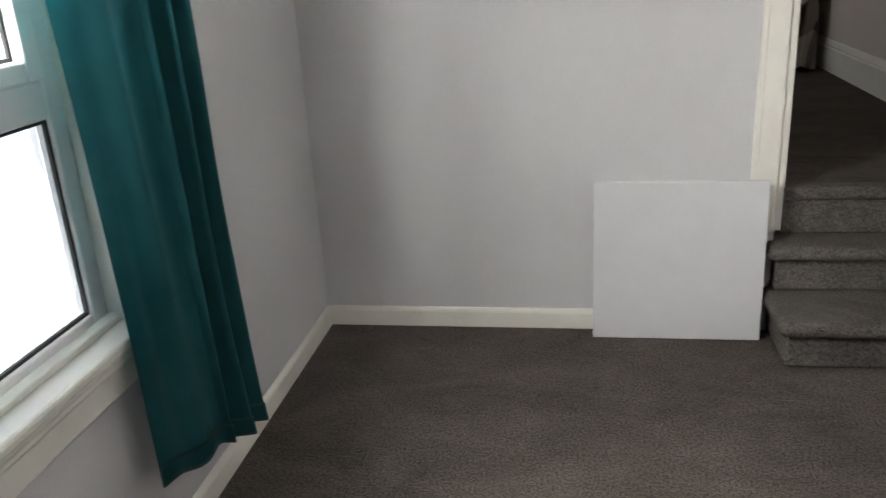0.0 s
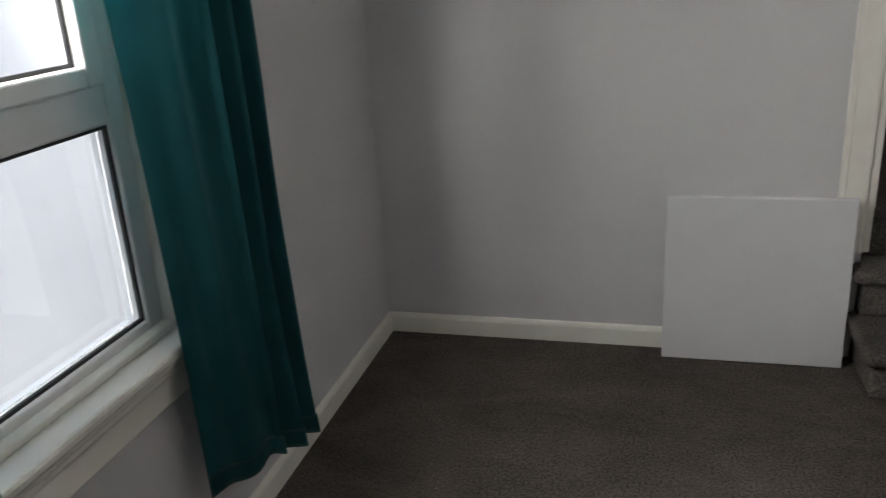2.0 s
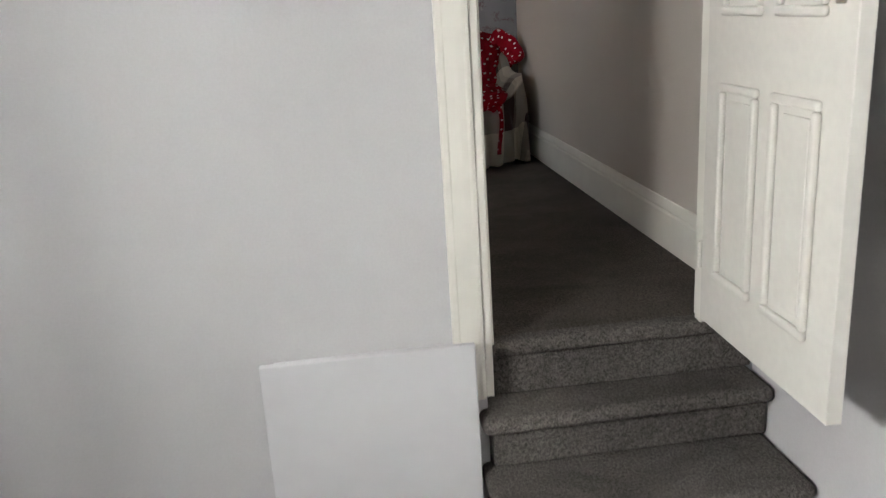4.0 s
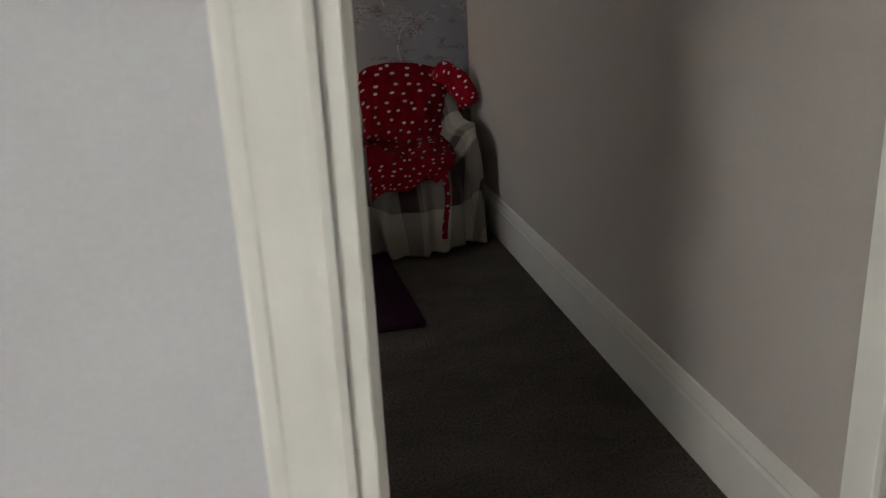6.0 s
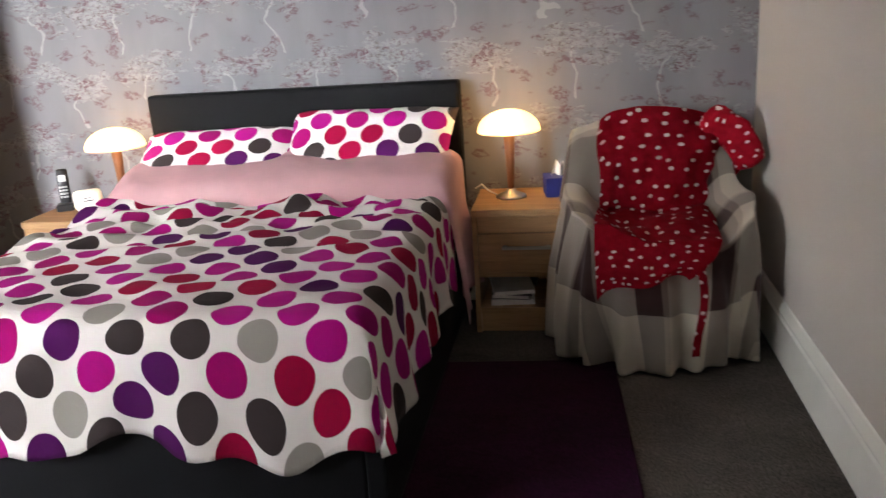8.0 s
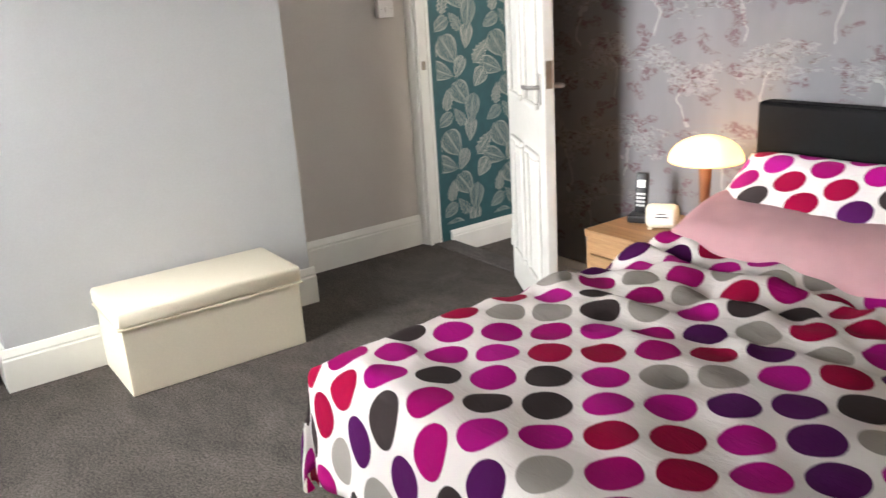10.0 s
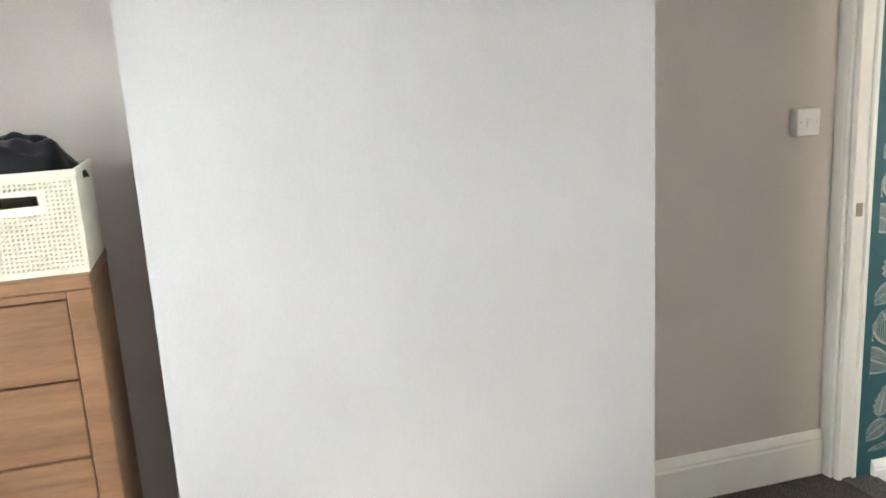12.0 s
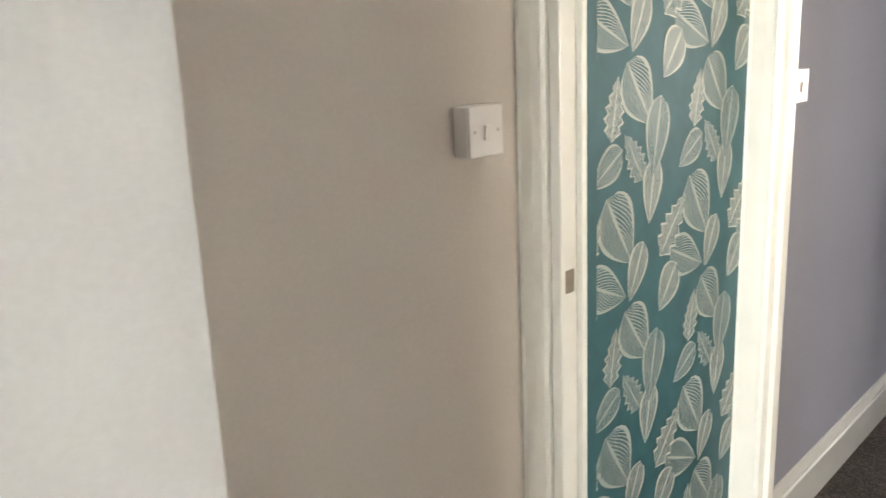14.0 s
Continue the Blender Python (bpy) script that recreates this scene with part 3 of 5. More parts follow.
part("lining", boxes((D1_L + 0.022, D1_R - 0.022, -0.004, WT + 0.004, D1_TOP - 0.024, D1_TOP), bevel=0.003), M["gloss"], frame1)
part("door_stop", boxes((D1_L + 0.022, D1_L + 0.036, 0.045, 0.085, 0.0, D1_TOP - 0.024), bevel=0.002), M["gloss"], frame1)
part("door_stop", boxes((D1_R - 0.036, D1_R - 0.022, 0.045, 0.085, 0.0, D1_TOP - 0.024), bevel=0.002), M["gloss"], frame1)
part("strike_plate", boxes((D1_L + 0.022, D1_L + 0.0245, 0.030, 0.043, 1.165, 1.235), (D1_L + 0.022, D1_L + 0.0245, 0.006, 0.030, 1.215, 1.235), bevel=0.001), M["aged_steel"], frame1, "worn steel strike plate")

frame2 = thing("door_frame", "white painted bedroom door frame with a worn strike plate", "door frame", kind="structure")
part("architrave", extrude_profile([(o, h * 0.78) for o, h in ARCH], (D2_L - 0.004, HEAD, 0.0), (D2_L - 0.004, HEAD, D2_TOP + 0.07), (0, -1, 0), Vector((-1, 0, 0))), M["gloss"], frame2)
architrave(frame2, D2_R + 0.004, HEAD, 0.0, D2_TOP + 0.07, -1, 1)
head_board(frame2, D2_L, D2_R, HEAD, D2_TOP, -1)
part("lining", boxes((D2_L - 0.002, D2_L + 0.022, HEAD - 0.004, HEAD + WT + 0.004, -0.16, D2_TOP), bevel=0.003), M["gloss"], frame2)
part("lining", boxes((D2_R - 0.022, D2_R + 0.002, HEAD - 0.004, HEAD + WT + 0.004, -0.16, D2_TOP), bevel=0.003), M["gloss"], frame2)
part("lining", boxes((D2_L + 0.022, D2_R - 0.022, HEAD - 0.004, HEAD + WT + 0.004, D2_TOP - 0.024, D2_TOP), bevel=0.003), M["gloss"], frame2)
part("door_stop", boxes((D2_L + 0.022, D2_L + 0.036, HEAD + 0.045, HEAD + 0.09, 0.0, D2_TOP - 0.024), bevel=0.002), M["gloss"], frame2)
part("strike_plate", boxes((D2_L + 0.022, D2_L + 0.0245, HEAD + 0.008, HEAD + 0.034, 0.955, 1.0), bevel=0.001), M["aged_steel"], frame2, "worn steel strike plate")

frame3 = thing("door_frame", "white painted front room door frame off the landing", "door frame", kind="structure")
architrave(frame3, FD_L - 0.004 + 0.04, FRONT_Y, LAND_Z, LAND_Z + 2.07, -1, -1)
part("lining", boxes((FD_L - 0.002, FD_L + 0.03, FRONT_Y - 0.004, FRONT_Y + 0.104, LAND_Z, LAND_Z + 2.0), bevel=0.003), M["gloss"], frame3)
part("lining", boxes((FD_R - 0.03, FD_R + 0.002, FRONT_Y - 0.004, FRONT_Y + 0.104, LAND_Z, LAND_Z + 2.0), bevel=0.003), M["gloss"], frame3)
part("lining", boxes((FD_L + 0.03, FD_R - 0.03, FRONT_Y - 0.004, FRONT_Y + 0.104, LAND_Z + 1.97, LAND_Z + 2.0), bevel=0.003), M["gloss"], frame3)
part("door_stop", boxes((FD_L + 0.03, FD_L + 0.044, FRONT_Y + 0.04, FRONT_Y + 0.08, LAND_Z, LAND_Z + 1.97), bevel=0.002), M["gloss"], frame3)


# ---------------------------------------------------------------- steps, doors, window of the lower room
def carpeted_steps():
    st = thing("carpeted_steps", "two charcoal carpeted steps with rounded nosings up to the bedroom", "steps", (0, 0, FLOOR1))
    x0, x1 = D1_L - 0.03, R1_R - 0.004
    RISE = -FLOOR1 / 3
    for name, z, front, back in (("step", RISE, -0.295, 0.11), ("step", 2 * RISE, -0.045, 0.115)):
        bm = bmesh.new()
        # riser block and a thick rounded tread that overhangs it
        box(bm, x0 + 0.035, x1, front, back, z - RISE + 0.001, z - 0.05, 0.012)
        box(bm, x0, x1, front - 0.045, back, z - 0.055, z, 0.026, 4)
        part(name, bm, M["stair_carpet"], st)
    bm = bmesh.new()
    box(bm, D1_L + 0.024, x1, 0.072, 0.115, 2 * RISE + 0.001, 3 * RISE - 0.002, 0.008)
    box(bm, D1_L + 0.024, x1, 0.045, 0.125, 3 * RISE - 0.05, 3 * RISE + 0.003, 0.022, 4)
    part("landing_edge", bm, M["stair_carpet"], st)
    return st


carpeted_steps()


def moulded_panel(bm, x0, x1, z0, z1, y, out, m):
    """A sunk panel with a raised rim on a door's face at y; out is the way out of the face along y."""
    rim, lip = 0.024, 0.017
    for a in ((x0, x1, z0, z0 + rim), (x0, x1, z1 - rim, z1), (x0, x0 + rim, z0 + rim, z1 - rim), (x1 - rim, x1, z0 + rim, z1 - rim)):
        ys = sorted((y - out * 0.002, y + out * lip))
        box(bm, a[0], a[1], ys[0], ys[1], a[2], a[3], 0.0085, 3, m)
    ys = sorted((y - out * 0.002, y + out * 0.004))
    box(bm, x0 + rim + 0.020, x1 - rim - 0.020, ys[0], ys[1], z0 + rim + 0.020, z1 - rim - 0.020, 0.0025, 2, m)


def lever_handle(parent, x, y, z, out, way):
    """A lever on a long plate: way is the lever's direction along x."""
    ys = sorted((y, y + out * 0.006))
    h = part("handle_plate", boxes((x - 0.017, x + 0.017, ys[0], ys[1], z - 0.065, z + 0.05), bevel=0.003), M["steel"], parent, "brushed steel handle plate")
    bm = tube([(x, y + out * 0.004, z), (x, y + out * 0.042, z), (x + way * 0.012, y + out * 0.05, z), (x + way * 0.085, y + out * 0.05, z - 0.004), (x + way * 0.098, y + out * 0.046, z - 0.006)], 0.008)
    part("lever", bm, M["steel"], h, "brushed steel lever", True)


def panel_door(name, label, width, height, place, turn):
    """Hinge line at the thing's origin; the leaf runs along its own x."""
    d = thing(name, label, "door", place, turn)
    leaf = part("leaf", boxes((0.0, width, -0.019, 0.019, 0.0, height), bevel=0.003), M["door"], d)
    s, mid = 0.10, 0.07
    pw = (width - 2 * s - mid) / 2
    bm = bmesh.new()
    for col in range(2):
        px = s + col * (pw + mid)
        for z0, z1 in ((0.16, 0.71), (0.88, height - 0.11)):
            for y, out in ((-0.019, -1), (0.019, 1)):
                moulded_panel(bm, px, px + pw, z0, z1, y, out, None)
    part("panel_mouldings", bm, M["door"], d)
    for out in (-1, 1):
        lever_handle(d, width - 0.06, out * 0.019, 0.97, out, -1)
    part("latch_plate", boxes((width - 0.001, width + 0.0015, -0.012, 0.012, 0.97, 1.07)), M["aged_steel"], d, "steel latch plate on the door's edge")
    for z in (0.2, height - 0.2):
        part("hinge", lathe([(0.006, z - 0.04), (0.006, z + 0.04)], 10, Matrix.Translation((-0.006, -0.021, 0))), M["door"], d, "painted butt hinge")
    return d


panel_door("panelled_door", "white moulded panel door standing open above the steps", 0.675, 1.94, (-0.135, -0.022, 0.045), -91)
panel_door("panelled_door", "white moulded panel door standing wide open into the bedroom", 0.715, 1.975, (D2_R - 0.004, HEAD - 0.025, 0.014), -30)


def lower_window():
    w = thing("window_1", "white plastic window with a lower fixed pane and an upper casement", "window", kind="structure")
    x = R1_L - 0.075
    y0, y1, z0, z1 = WIN_Y0, WIN_Y1, WIN_Z0, WIN_Z1
    tz = 0.644                                  # transom
    f = 0.059
    bm = bmesh.new()
    for r in ((y0, y0 + f, z0, z1), (y1 - f, y1, z0, z1), (y0 + f, y1 - f, z0, z0 + f), (y0 + f, y1 - f, z1 - f, z1), (y0 + f, y1 - f, tz - 0.042, tz + 0.040)):
        box(bm, x - 0.035, x + 0.03, r[0], r[1], r[2], r[3], 0.006)
    part("window_frame", bm, M["upvc"], w)
    # the upper casement
    c = part("casement", boxes(
        (x - 0.02, x + 0.045, y0 + f + 0.004, y0 + f + 0.06, tz + 0.04, z1 - f - 0.004), (x - 0.02, x + 0.045, y1 - f - 0.06, y1 - f - 0.004, tz + 0.04, z1 - f - 0.004),
        (x - 0.02, x + 0.045, y0 + f + 0.06, y1 - f - 0.06, tz + 0.04, tz + 0.082), (x - 0.02, x + 0.045, y0 + f + 0.06, y1 - f - 0.06, z1 - f - 0.06, z1 - f - 0.004), bevel=0.005), M["upvc"], w)
    gx = x + 0.016
    for a0, a1, b0, b1 in ((y0 + f, y1 - f, z0 + f, tz - 0.042), (y0 + f + 0.06, y1 - f - 0.06, tz + 0.082, z1 - f - 0.06)):
        bm = bmesh.new()
        k = 0.008
        for r in ((a0, a0 + k, b0, b1), (a1 - k, a1, b0, b1), (a0 + k, a1 - k, b0, b0 + k), (a0 + k, a1 - k, b1 - k, b1)):
            box(bm, gx - 0.004, gx + 0.004, *r)
        part("gasket", bm, M["gasket"], w, "black rubber glazing gasket")
        pane = part("pane", boxes((x - 0.012, x - 0.006, a0 + 0.001, a1 - 0.001, b0 + 0.001, b1 - 0.001)), M["glass"], w, "clear window pane")
        pane.visible_shadow = False
    hy = -1.915
    h = part("handle", boxes((x + 0.045, x + 0.060, hy - 0.035, hy + 0.03, tz + 0.052, tz + 0.088), bevel=0.006), M["upvc"], c, "white window handle")
    part("lever", tube([(x + 0.058, hy + 0.015, tz + 0.070), (x + 0.078, hy + 0.010, tz + 0.070), (x + 0.084, hy - 0.02, tz + 0.069), (x + 0.082, hy - 0.10, tz + 0.066), (x + 0.076, hy - 0.135, tz + 0.064)], 0.011, 10), M["upvc"], w, "white lever of the window handle", True)
    # lining of the reveal, the stepped sill board and its apron
    part("reveal_lining", boxes((R1_L - 0.045, R1_L + 0.002, y1 - 0.006, y1 + 0.004, z0, z1), (R1_L - 0.045, R1_L + 0.002, y0 - 0.004, y0 + 0.006, z0, z1)), M["gloss"], w)
    part("sill_upstand", boxes((R1_L - 0.045, R1_L - 0.012, y0 + 0.001, y1 - 0.001, z0 + 0.022, z0 + 0.040), bevel=0.005), M["gloss"], w)
    part("window_sill", boxes((R1_L - 0.045, R1_L + 0.055, y0 - 0.05, y1 + 0.05, z0 - 0.006, z0 + 0.022), bevel=0.009), M["gloss"], w, "white painted window sill")
    part("sill_bead", boxes((R1_L, R1_L + 0.044, y0 - 0.04, y1 + 0.04, z0 - 0.020, z0 - 0.0062), bevel=0.004), M["gloss"], w)
    part("sill_moulding", boxes((R1_L, R1_L + 0.032, y0 - 0.03, y1 + 0.03, z0 - 0.045, z0 - 0.0202), bevel=0.006), M["gloss"], w)
    part("apron", boxes((R1_L, R1_L + 0.020, y0 - 0.03, y1 + 0.03, z0 - 0.115, z0 - 0.0452), bevel=0.006), M["gloss"], w, "white painted apron board under the sill")
    return w


lower_window()


def curtain(label, y0, y1, x0, x1, hem, top, flat, mirrored, sweep=0.0):
    """A curtain drawn aside: the outer part hangs flat, the rest in tight folds; x0..x1 is its slant away from the wall."""
    c = thing("curtain", label, "curtain", ((x0 + x1) / 2, (y0 + y1) / 2, hem), 0, "pair of curtains")
    h = top - hem

    def where(u, v):
        w = 1 - u if mirrored else u
        drop = 1 - v
        if w < flat:
            depth = 0.010 * math.sin(w / flat * 3.1) + 0.006 * math.sin(w * 21 + v * 2)
        else:
            k = (w - flat) / (1 - flat)
            depth = 0.034 * math.sin(k * 15.5 + 0.4 * math.sin(v * 4)) - 0.010 * (1 - k) + 0.004 * math.sin(k * 41)
        depth *= 0.7 + 0.3 * drop
        soft = 0.008 * noise.noise(Vector((u * 5, v * 4, y0))) * (0.4 + drop)
        gather = 1 - 0.06 * math.sin(min(1.0, v * 1.1) * 3.1)
        yy = (y0 - y1) / 2 + (y1 - y0) * u
        return Vector(((x1 - x0) * (u - 0.5) + depth + soft, yy * gather + sweep * (0.35 - v) + 0.006 * math.sin(v * 7 + u * 4), h * v + 0.010 * math.sin(u * 15) * drop))
    part("cloth", cloth_grid(110, 60, where, (0.9, 2.0), 0.003), M["curtain"], c, "", True)
    part("hem_band", cloth_grid(110, 3, lambda u, v: where(u, v * 0.028) + Vector((0.0035, 0, 0.001)), (0.9, 0.06), 0.0015), M["curtain"], c, "", True)
    return c


curtain("long teal curtain hanging in soft folds beside the window", -1.545, -1.24, R1_L + 0.075, R1_L + 0.19, -0.262, 1.71, 0.62, False, 0.105)
curtain("long teal curtain drawn back at the window's other side", -2.52, -2.11, R1_L + 0.11, R1_L + 0.14, -0.28, 1.71, 0.30, True, 0.22)
pole = thing("curtain_pole", "plain white curtain pole above the window", "curtain pole", (R1_L, -1.86, 1.71))
part("rod", tube([(0.13, -0.75, 0.012), (0.13, 0.75, 0.012)], 0.012, 12), M["gloss"], pole, "", True)
for yy in (-0.7, 0.7):
    part("bracket", boxes((0.0, 0.13, yy - 0.008, yy + 0.008, 0.0, 0.012), bevel=0.002), M["gloss"], pole)


def leaning_board():
    b = thing("leaning_board", "pale grey-white square board leaning against the wall", "board", (-1.155, -0.045, FLOOR1))
    tilt = pose(0, 0, 0, -1.6, 0, 0)
    part("face", boxes((-0.305, 0.305, -0.050, -0.026, 0.001, 0.612), bevel=0.004, m=tilt), M["board"], b)
    part("back_frame", boxes((-0.27, 0.27, -0.026, 0.022, 0.004, 0.045), (-0.27, 0.27, -0.026, 0.022, 0.555, 0.595), (-0.27, -0.23, -0.026, 0.022, 0.045, 0.555), (0.23, 0.27, -0.026, 0.022, 0.045, 0.555), m=tilt), M["board"], b)
    return b


leaning_board()


# ---------------------------------------------------------------- bedroom
BED_X0, BED_X1, BED_Y0, BED_Y1 = -2.365, -1.042, 1.77, HEAD - 0.03
MATT = 0.505                                    # top of the mattress


def soft_pillow(w, d, h, seed):
    """A stuffed pillow lying on its back: w along x, d along y."""
    def top(u, v, sign):
        a, b = u * 2 - 1, v * 2 - 1
        fall = max(0.0, (1 - a ** 4)) ** 0.55 * max(0.0, (1 - b ** 4)) ** 0.55
        pinch = 1 - 0.06 * (1 - abs(a)) * b * b - 0.0
        n = noise.noise(Vector((a * 2 + seed, b * 2, sign))) * 0.12
        return Vector((a * w / 2 * (1 - 0.05 * (1 - b * b)), b * d / 2 * pinch, sign * h / 2 * fall * (1 + n)))
    bm = cloth_grid(28, 20, lambda u, v: top(u, v, 1), (w, d))
    lower = cloth_grid(28, 20, lambda u, v: top(1 - u, v, -1), (w, d))
    me = bpy.data.meshes.new("pillow_lower")
    lower.to_mesh(me)
    lower.free()
    bm.from_mesh(me)
    bpy.data.meshes.remove(me)
    bmesh.ops.remove_doubles(bm, verts=bm.verts, dist=1e-4)
    return bm


def bed():
    b = thing("bed", "double bed with a black faux-leather frame and headboard", "bed", ((BED_X0 + BED_X1) / 2, BED_Y0, 0))
    hw, ln = (BED_X1 - BED_X0) / 2, BED_Y1 - BED_Y0
    part("headboard", boxes((-hw, hw, ln - 0.075, ln, 0.05, 0.95), bevel=0.012), M["black_leather"], b, "black faux-leather headboard")
    for r, nm in (((-hw, -hw + 0.05, 0.0, ln - 0.076), "side_rail"), ((hw - 0.05, hw, 0.0, ln - 0.076), "side_rail"), ((-hw + 0.05, hw - 0.05, 0.0, 0.05), "foot_rail")):
        part(nm, boxes((*r, 0.045, 0.31), bevel=0.008), M["black_leather"], b)
    for x in (-hw + 0.06, hw - 0.06):
        for y in (0.07, ln - 0.15):
            part("leg", lathe([(0.018, 0.0), (0.020, 0.01), (0.024, 0.08)], 14, Matrix.Translation((x, y, 0))), M["steel"], b, "short steel leg", True)
    part("base", boxes((-hw + 0.05, hw - 0.05, 0.05, ln - 0.076, 0.19, 0.30)), M["bed_base"], b)
    part("mattress", boxes((-hw + 0.035, hw - 0.035, 0.03, ln - 0.085, 0.301, MATT), bevel=0.05), M["sheet"], b, "mattress in a pink fitted sheet", True)
    return b


bed()


def drape(x0, x1, y0, y1, z, over_x, over_y, seed, rumple=0.016, lift=0.0):
    """The place on a cloth spread on the bed: u across, v from foot to head; what hangs over falls down the sides."""
    def where(u, v):
        wide, deep = (x1 - x0) + 2 * over_x, (y1 - y0) + over_y
        cx, cy = -over_x + u * wide, -over_y + v * deep
        r = 0.075
        puff = 0.045 * (1 - (2 * u - 1) ** 6) * (1 - max(0.0, (0.25 - v) / 0.25) ** 3)
        p = Vector((cx * 5 + seed, cy * 6.5, 0))
        crease = noise.noise(p) + 0.55 * noise.noise(p * 2.3 + Vector((3, 1, 0)))
        head = max(0.0, min(1.0, (v - 0.45) / 0.4))
        fold = 0.85 * math.sin(cy * 38 + 3.0 * noise.noise(Vector((cx * 3, cy * 2, seed)))) * head
        fine = noise.noise(Vector((cx * 13 + cy * 6, cy * 19, seed + 2)))
        zz = z + puff + rumple * (crease * (0.55 + 0.8 * head) + 0.6 * fold + (0.12 + 0.30 * head) * fine) + lift
        x, y = x0 + cx, y0 + cy
        hang = 0.0
        for over, sgn, axis in ((-cx, -1, 0), (cx - (x1 - x0), 1, 0), (-cy, -1, 1)):
            k = over + r
            if k > 0:
                ang = min(k / (r * 1.57), 1.0) * 1.57
                out, down = r * math.sin(ang), r * (1 - math.cos(ang))
                rest = max(0.0, k - r * 1.57)
                flare = 0.10 + 0.05 * math.sin((cy if axis == 0 else cx) * 17 + seed)
                pos = out + rest * flare + 0.012 * rest / 0.2 * math.sin((cy if axis == 0 else cx) * 29)
                if axis == 0:
                    x = (x0 + r - pos) if sgn < 0 else (x1 - r + pos)
                else:
                    y = y0 + r - pos
                hang = max(hang, down + rest)
        return Vector((x, y, zz - hang * (1 + (0.10 * math.sin(cx * 9 + seed) + 0.05 * math.sin(cx * 23)) * (1 if cy < 0 else 0.4))))
    return where


DUVET_W, DUVET_L = 2.02, 1.62
duvet = thing("duvet", "white duvet with pink, purple and grey spots, folded back", "duvet", (0, 0, 0))
duvet.location = ((BED_X0 + BED_X1) / 2, BED_Y0, MATT)
dw = drape(BED_X0 - 0.045, BED_X1 - 0.0, BED_Y0 - 0.035, BED_Y0 + 1.20, MATT + 0.045, 0.25, 0.25, 4.2, 0.024)
bm = cloth_grid(130, 110, lambda u, v: dw(u, v) - Vector(((BED_X0 + BED_X1) / 2, BED_Y0, MATT)), (1.85, 1.47), 0.012)
part("cover", bm, M["duvet"], duvet, "", True)

fw = drape(BED_X0 + 0.0, BED_X1 + 0.015, BED_Y0 + 1.12, BED_Y0 + 1.49, MATT + 0.074, 0.40, 0.0, 9.1, 0.015, 0.012)


def fold_place(u, v):
    p = fw(u, v)
    p.z += 0.078 * math.sin(min(1.0, v * 1.3) * math.pi * 0.5) * (1 if abs(u - 0.5) < 0.34 else 0.4) - (0.05 if v < 0.03 else 0.0)
    return p - Vector(((BED_X0 + BED_X1) / 2, BED_Y0, MATT))


part("turned_back_edge", cloth_grid(130, 50, fold_place, (2.1, 0.45), 0.014), M["sheet"], duvet, "plain pink reverse folded back towards the pillows", True)

for px, py, tip, yaw, seed in ((BED_X0 + 0.35, BED_Y1 - 0.25, 30, 2, 0.3), (BED_X1 - 0.36, BED_Y1 - 0.22, 43, -5, 5.1)):
    p = thing("pillow", "plump pillow in a spotted pink and grey pillowcase", "pillow", (0, 0, 0), 0, "pillows on the bed")
    p.matrix_world = pose(px, py, MATT + 0.105 + 0.0022 * tip, tip, 0, yaw)
    part("case", soft_pillow(0.70, 0.42, 0.16, seed), M["duvet"], p, "", True)


def bedside_cabinet(label, x0, x1, y0, handed):
    c = thing("bedside_cabinet", label, "bedside cabinet", ((x0 + x1) / 2, HEAD - 0.03, 0), 0, "pair of bedside cabinets")
    w, d, h = (x1 - x0) / 2, HEAD - 0.03 - y0, 0.495
    part("top", boxes((-w, w, -d, 0.0, h - 0.028, h), bevel=0.003), M["oak_bed"], c)
    for s in (-1, 1):
        a, b = sorted((s * w, s * (w - 0.02)))
        part("side_panel", boxes((a, b, -d + 0.012, 0.0, 0.0, h - 0.028), bevel=0.002), M["oak_bed"], c)
    part("back", boxes((-w + 0.02, w - 0.02, -0.012, -0.002, 0.06, h - 0.028)), M["oak_bed"], c)
    part("shelf", boxes((-w + 0.02, w - 0.02, -d + 0.02, -0.012, 0.08, 0.10)), M["oak_bed"], c)
    part("divider", boxes((-w + 0.02, w - 0.02, -d + 0.02, -0.012, 0.225, 0.241)), M["oak_bed"], c)
    part("plinth", boxes((-w + 0.02, w - 0.02, -d + 0.03, -d + 0.045, 0.0, 0.08)), M["oak_bed"], c)
    dr = part("drawer", boxes((-w + 0.023, w - 0.023, -d + 0.006, -d + 0.024, 0.247, 0.400), bevel=0.002), M["oak_bed"], c)
    part("rail", boxes((-w + 0.021, w - 0.021, -d + 0.010, -d + 0.022, 0.404, h - 0.029), bevel=0.001), M["oak_bed"], c)
    hb = boxes((-0.09, 0.09, -d - 0.022, -d - 0.012, 0.345, 0.356), (-0.085, -0.073, -d - 0.012, -d + 0.006, 0.346, 0.355), (0.073, 0.085, -d - 0.012, -d + 0.006, 0.346, 0.355), bevel=0.001)
    part("handle", hb, M["steel"], dr, "slim steel bar handle")
    return c


NS_Y = HEAD - 0.40
bedside_cabinet("honey oak bedside cabinet with one drawer and an open shelf", -0.985, -0.575, NS_Y, 1)
bedside_cabinet("honey oak bedside cabinet beside the open door", -2.845, -2.43, NS_Y, -1)


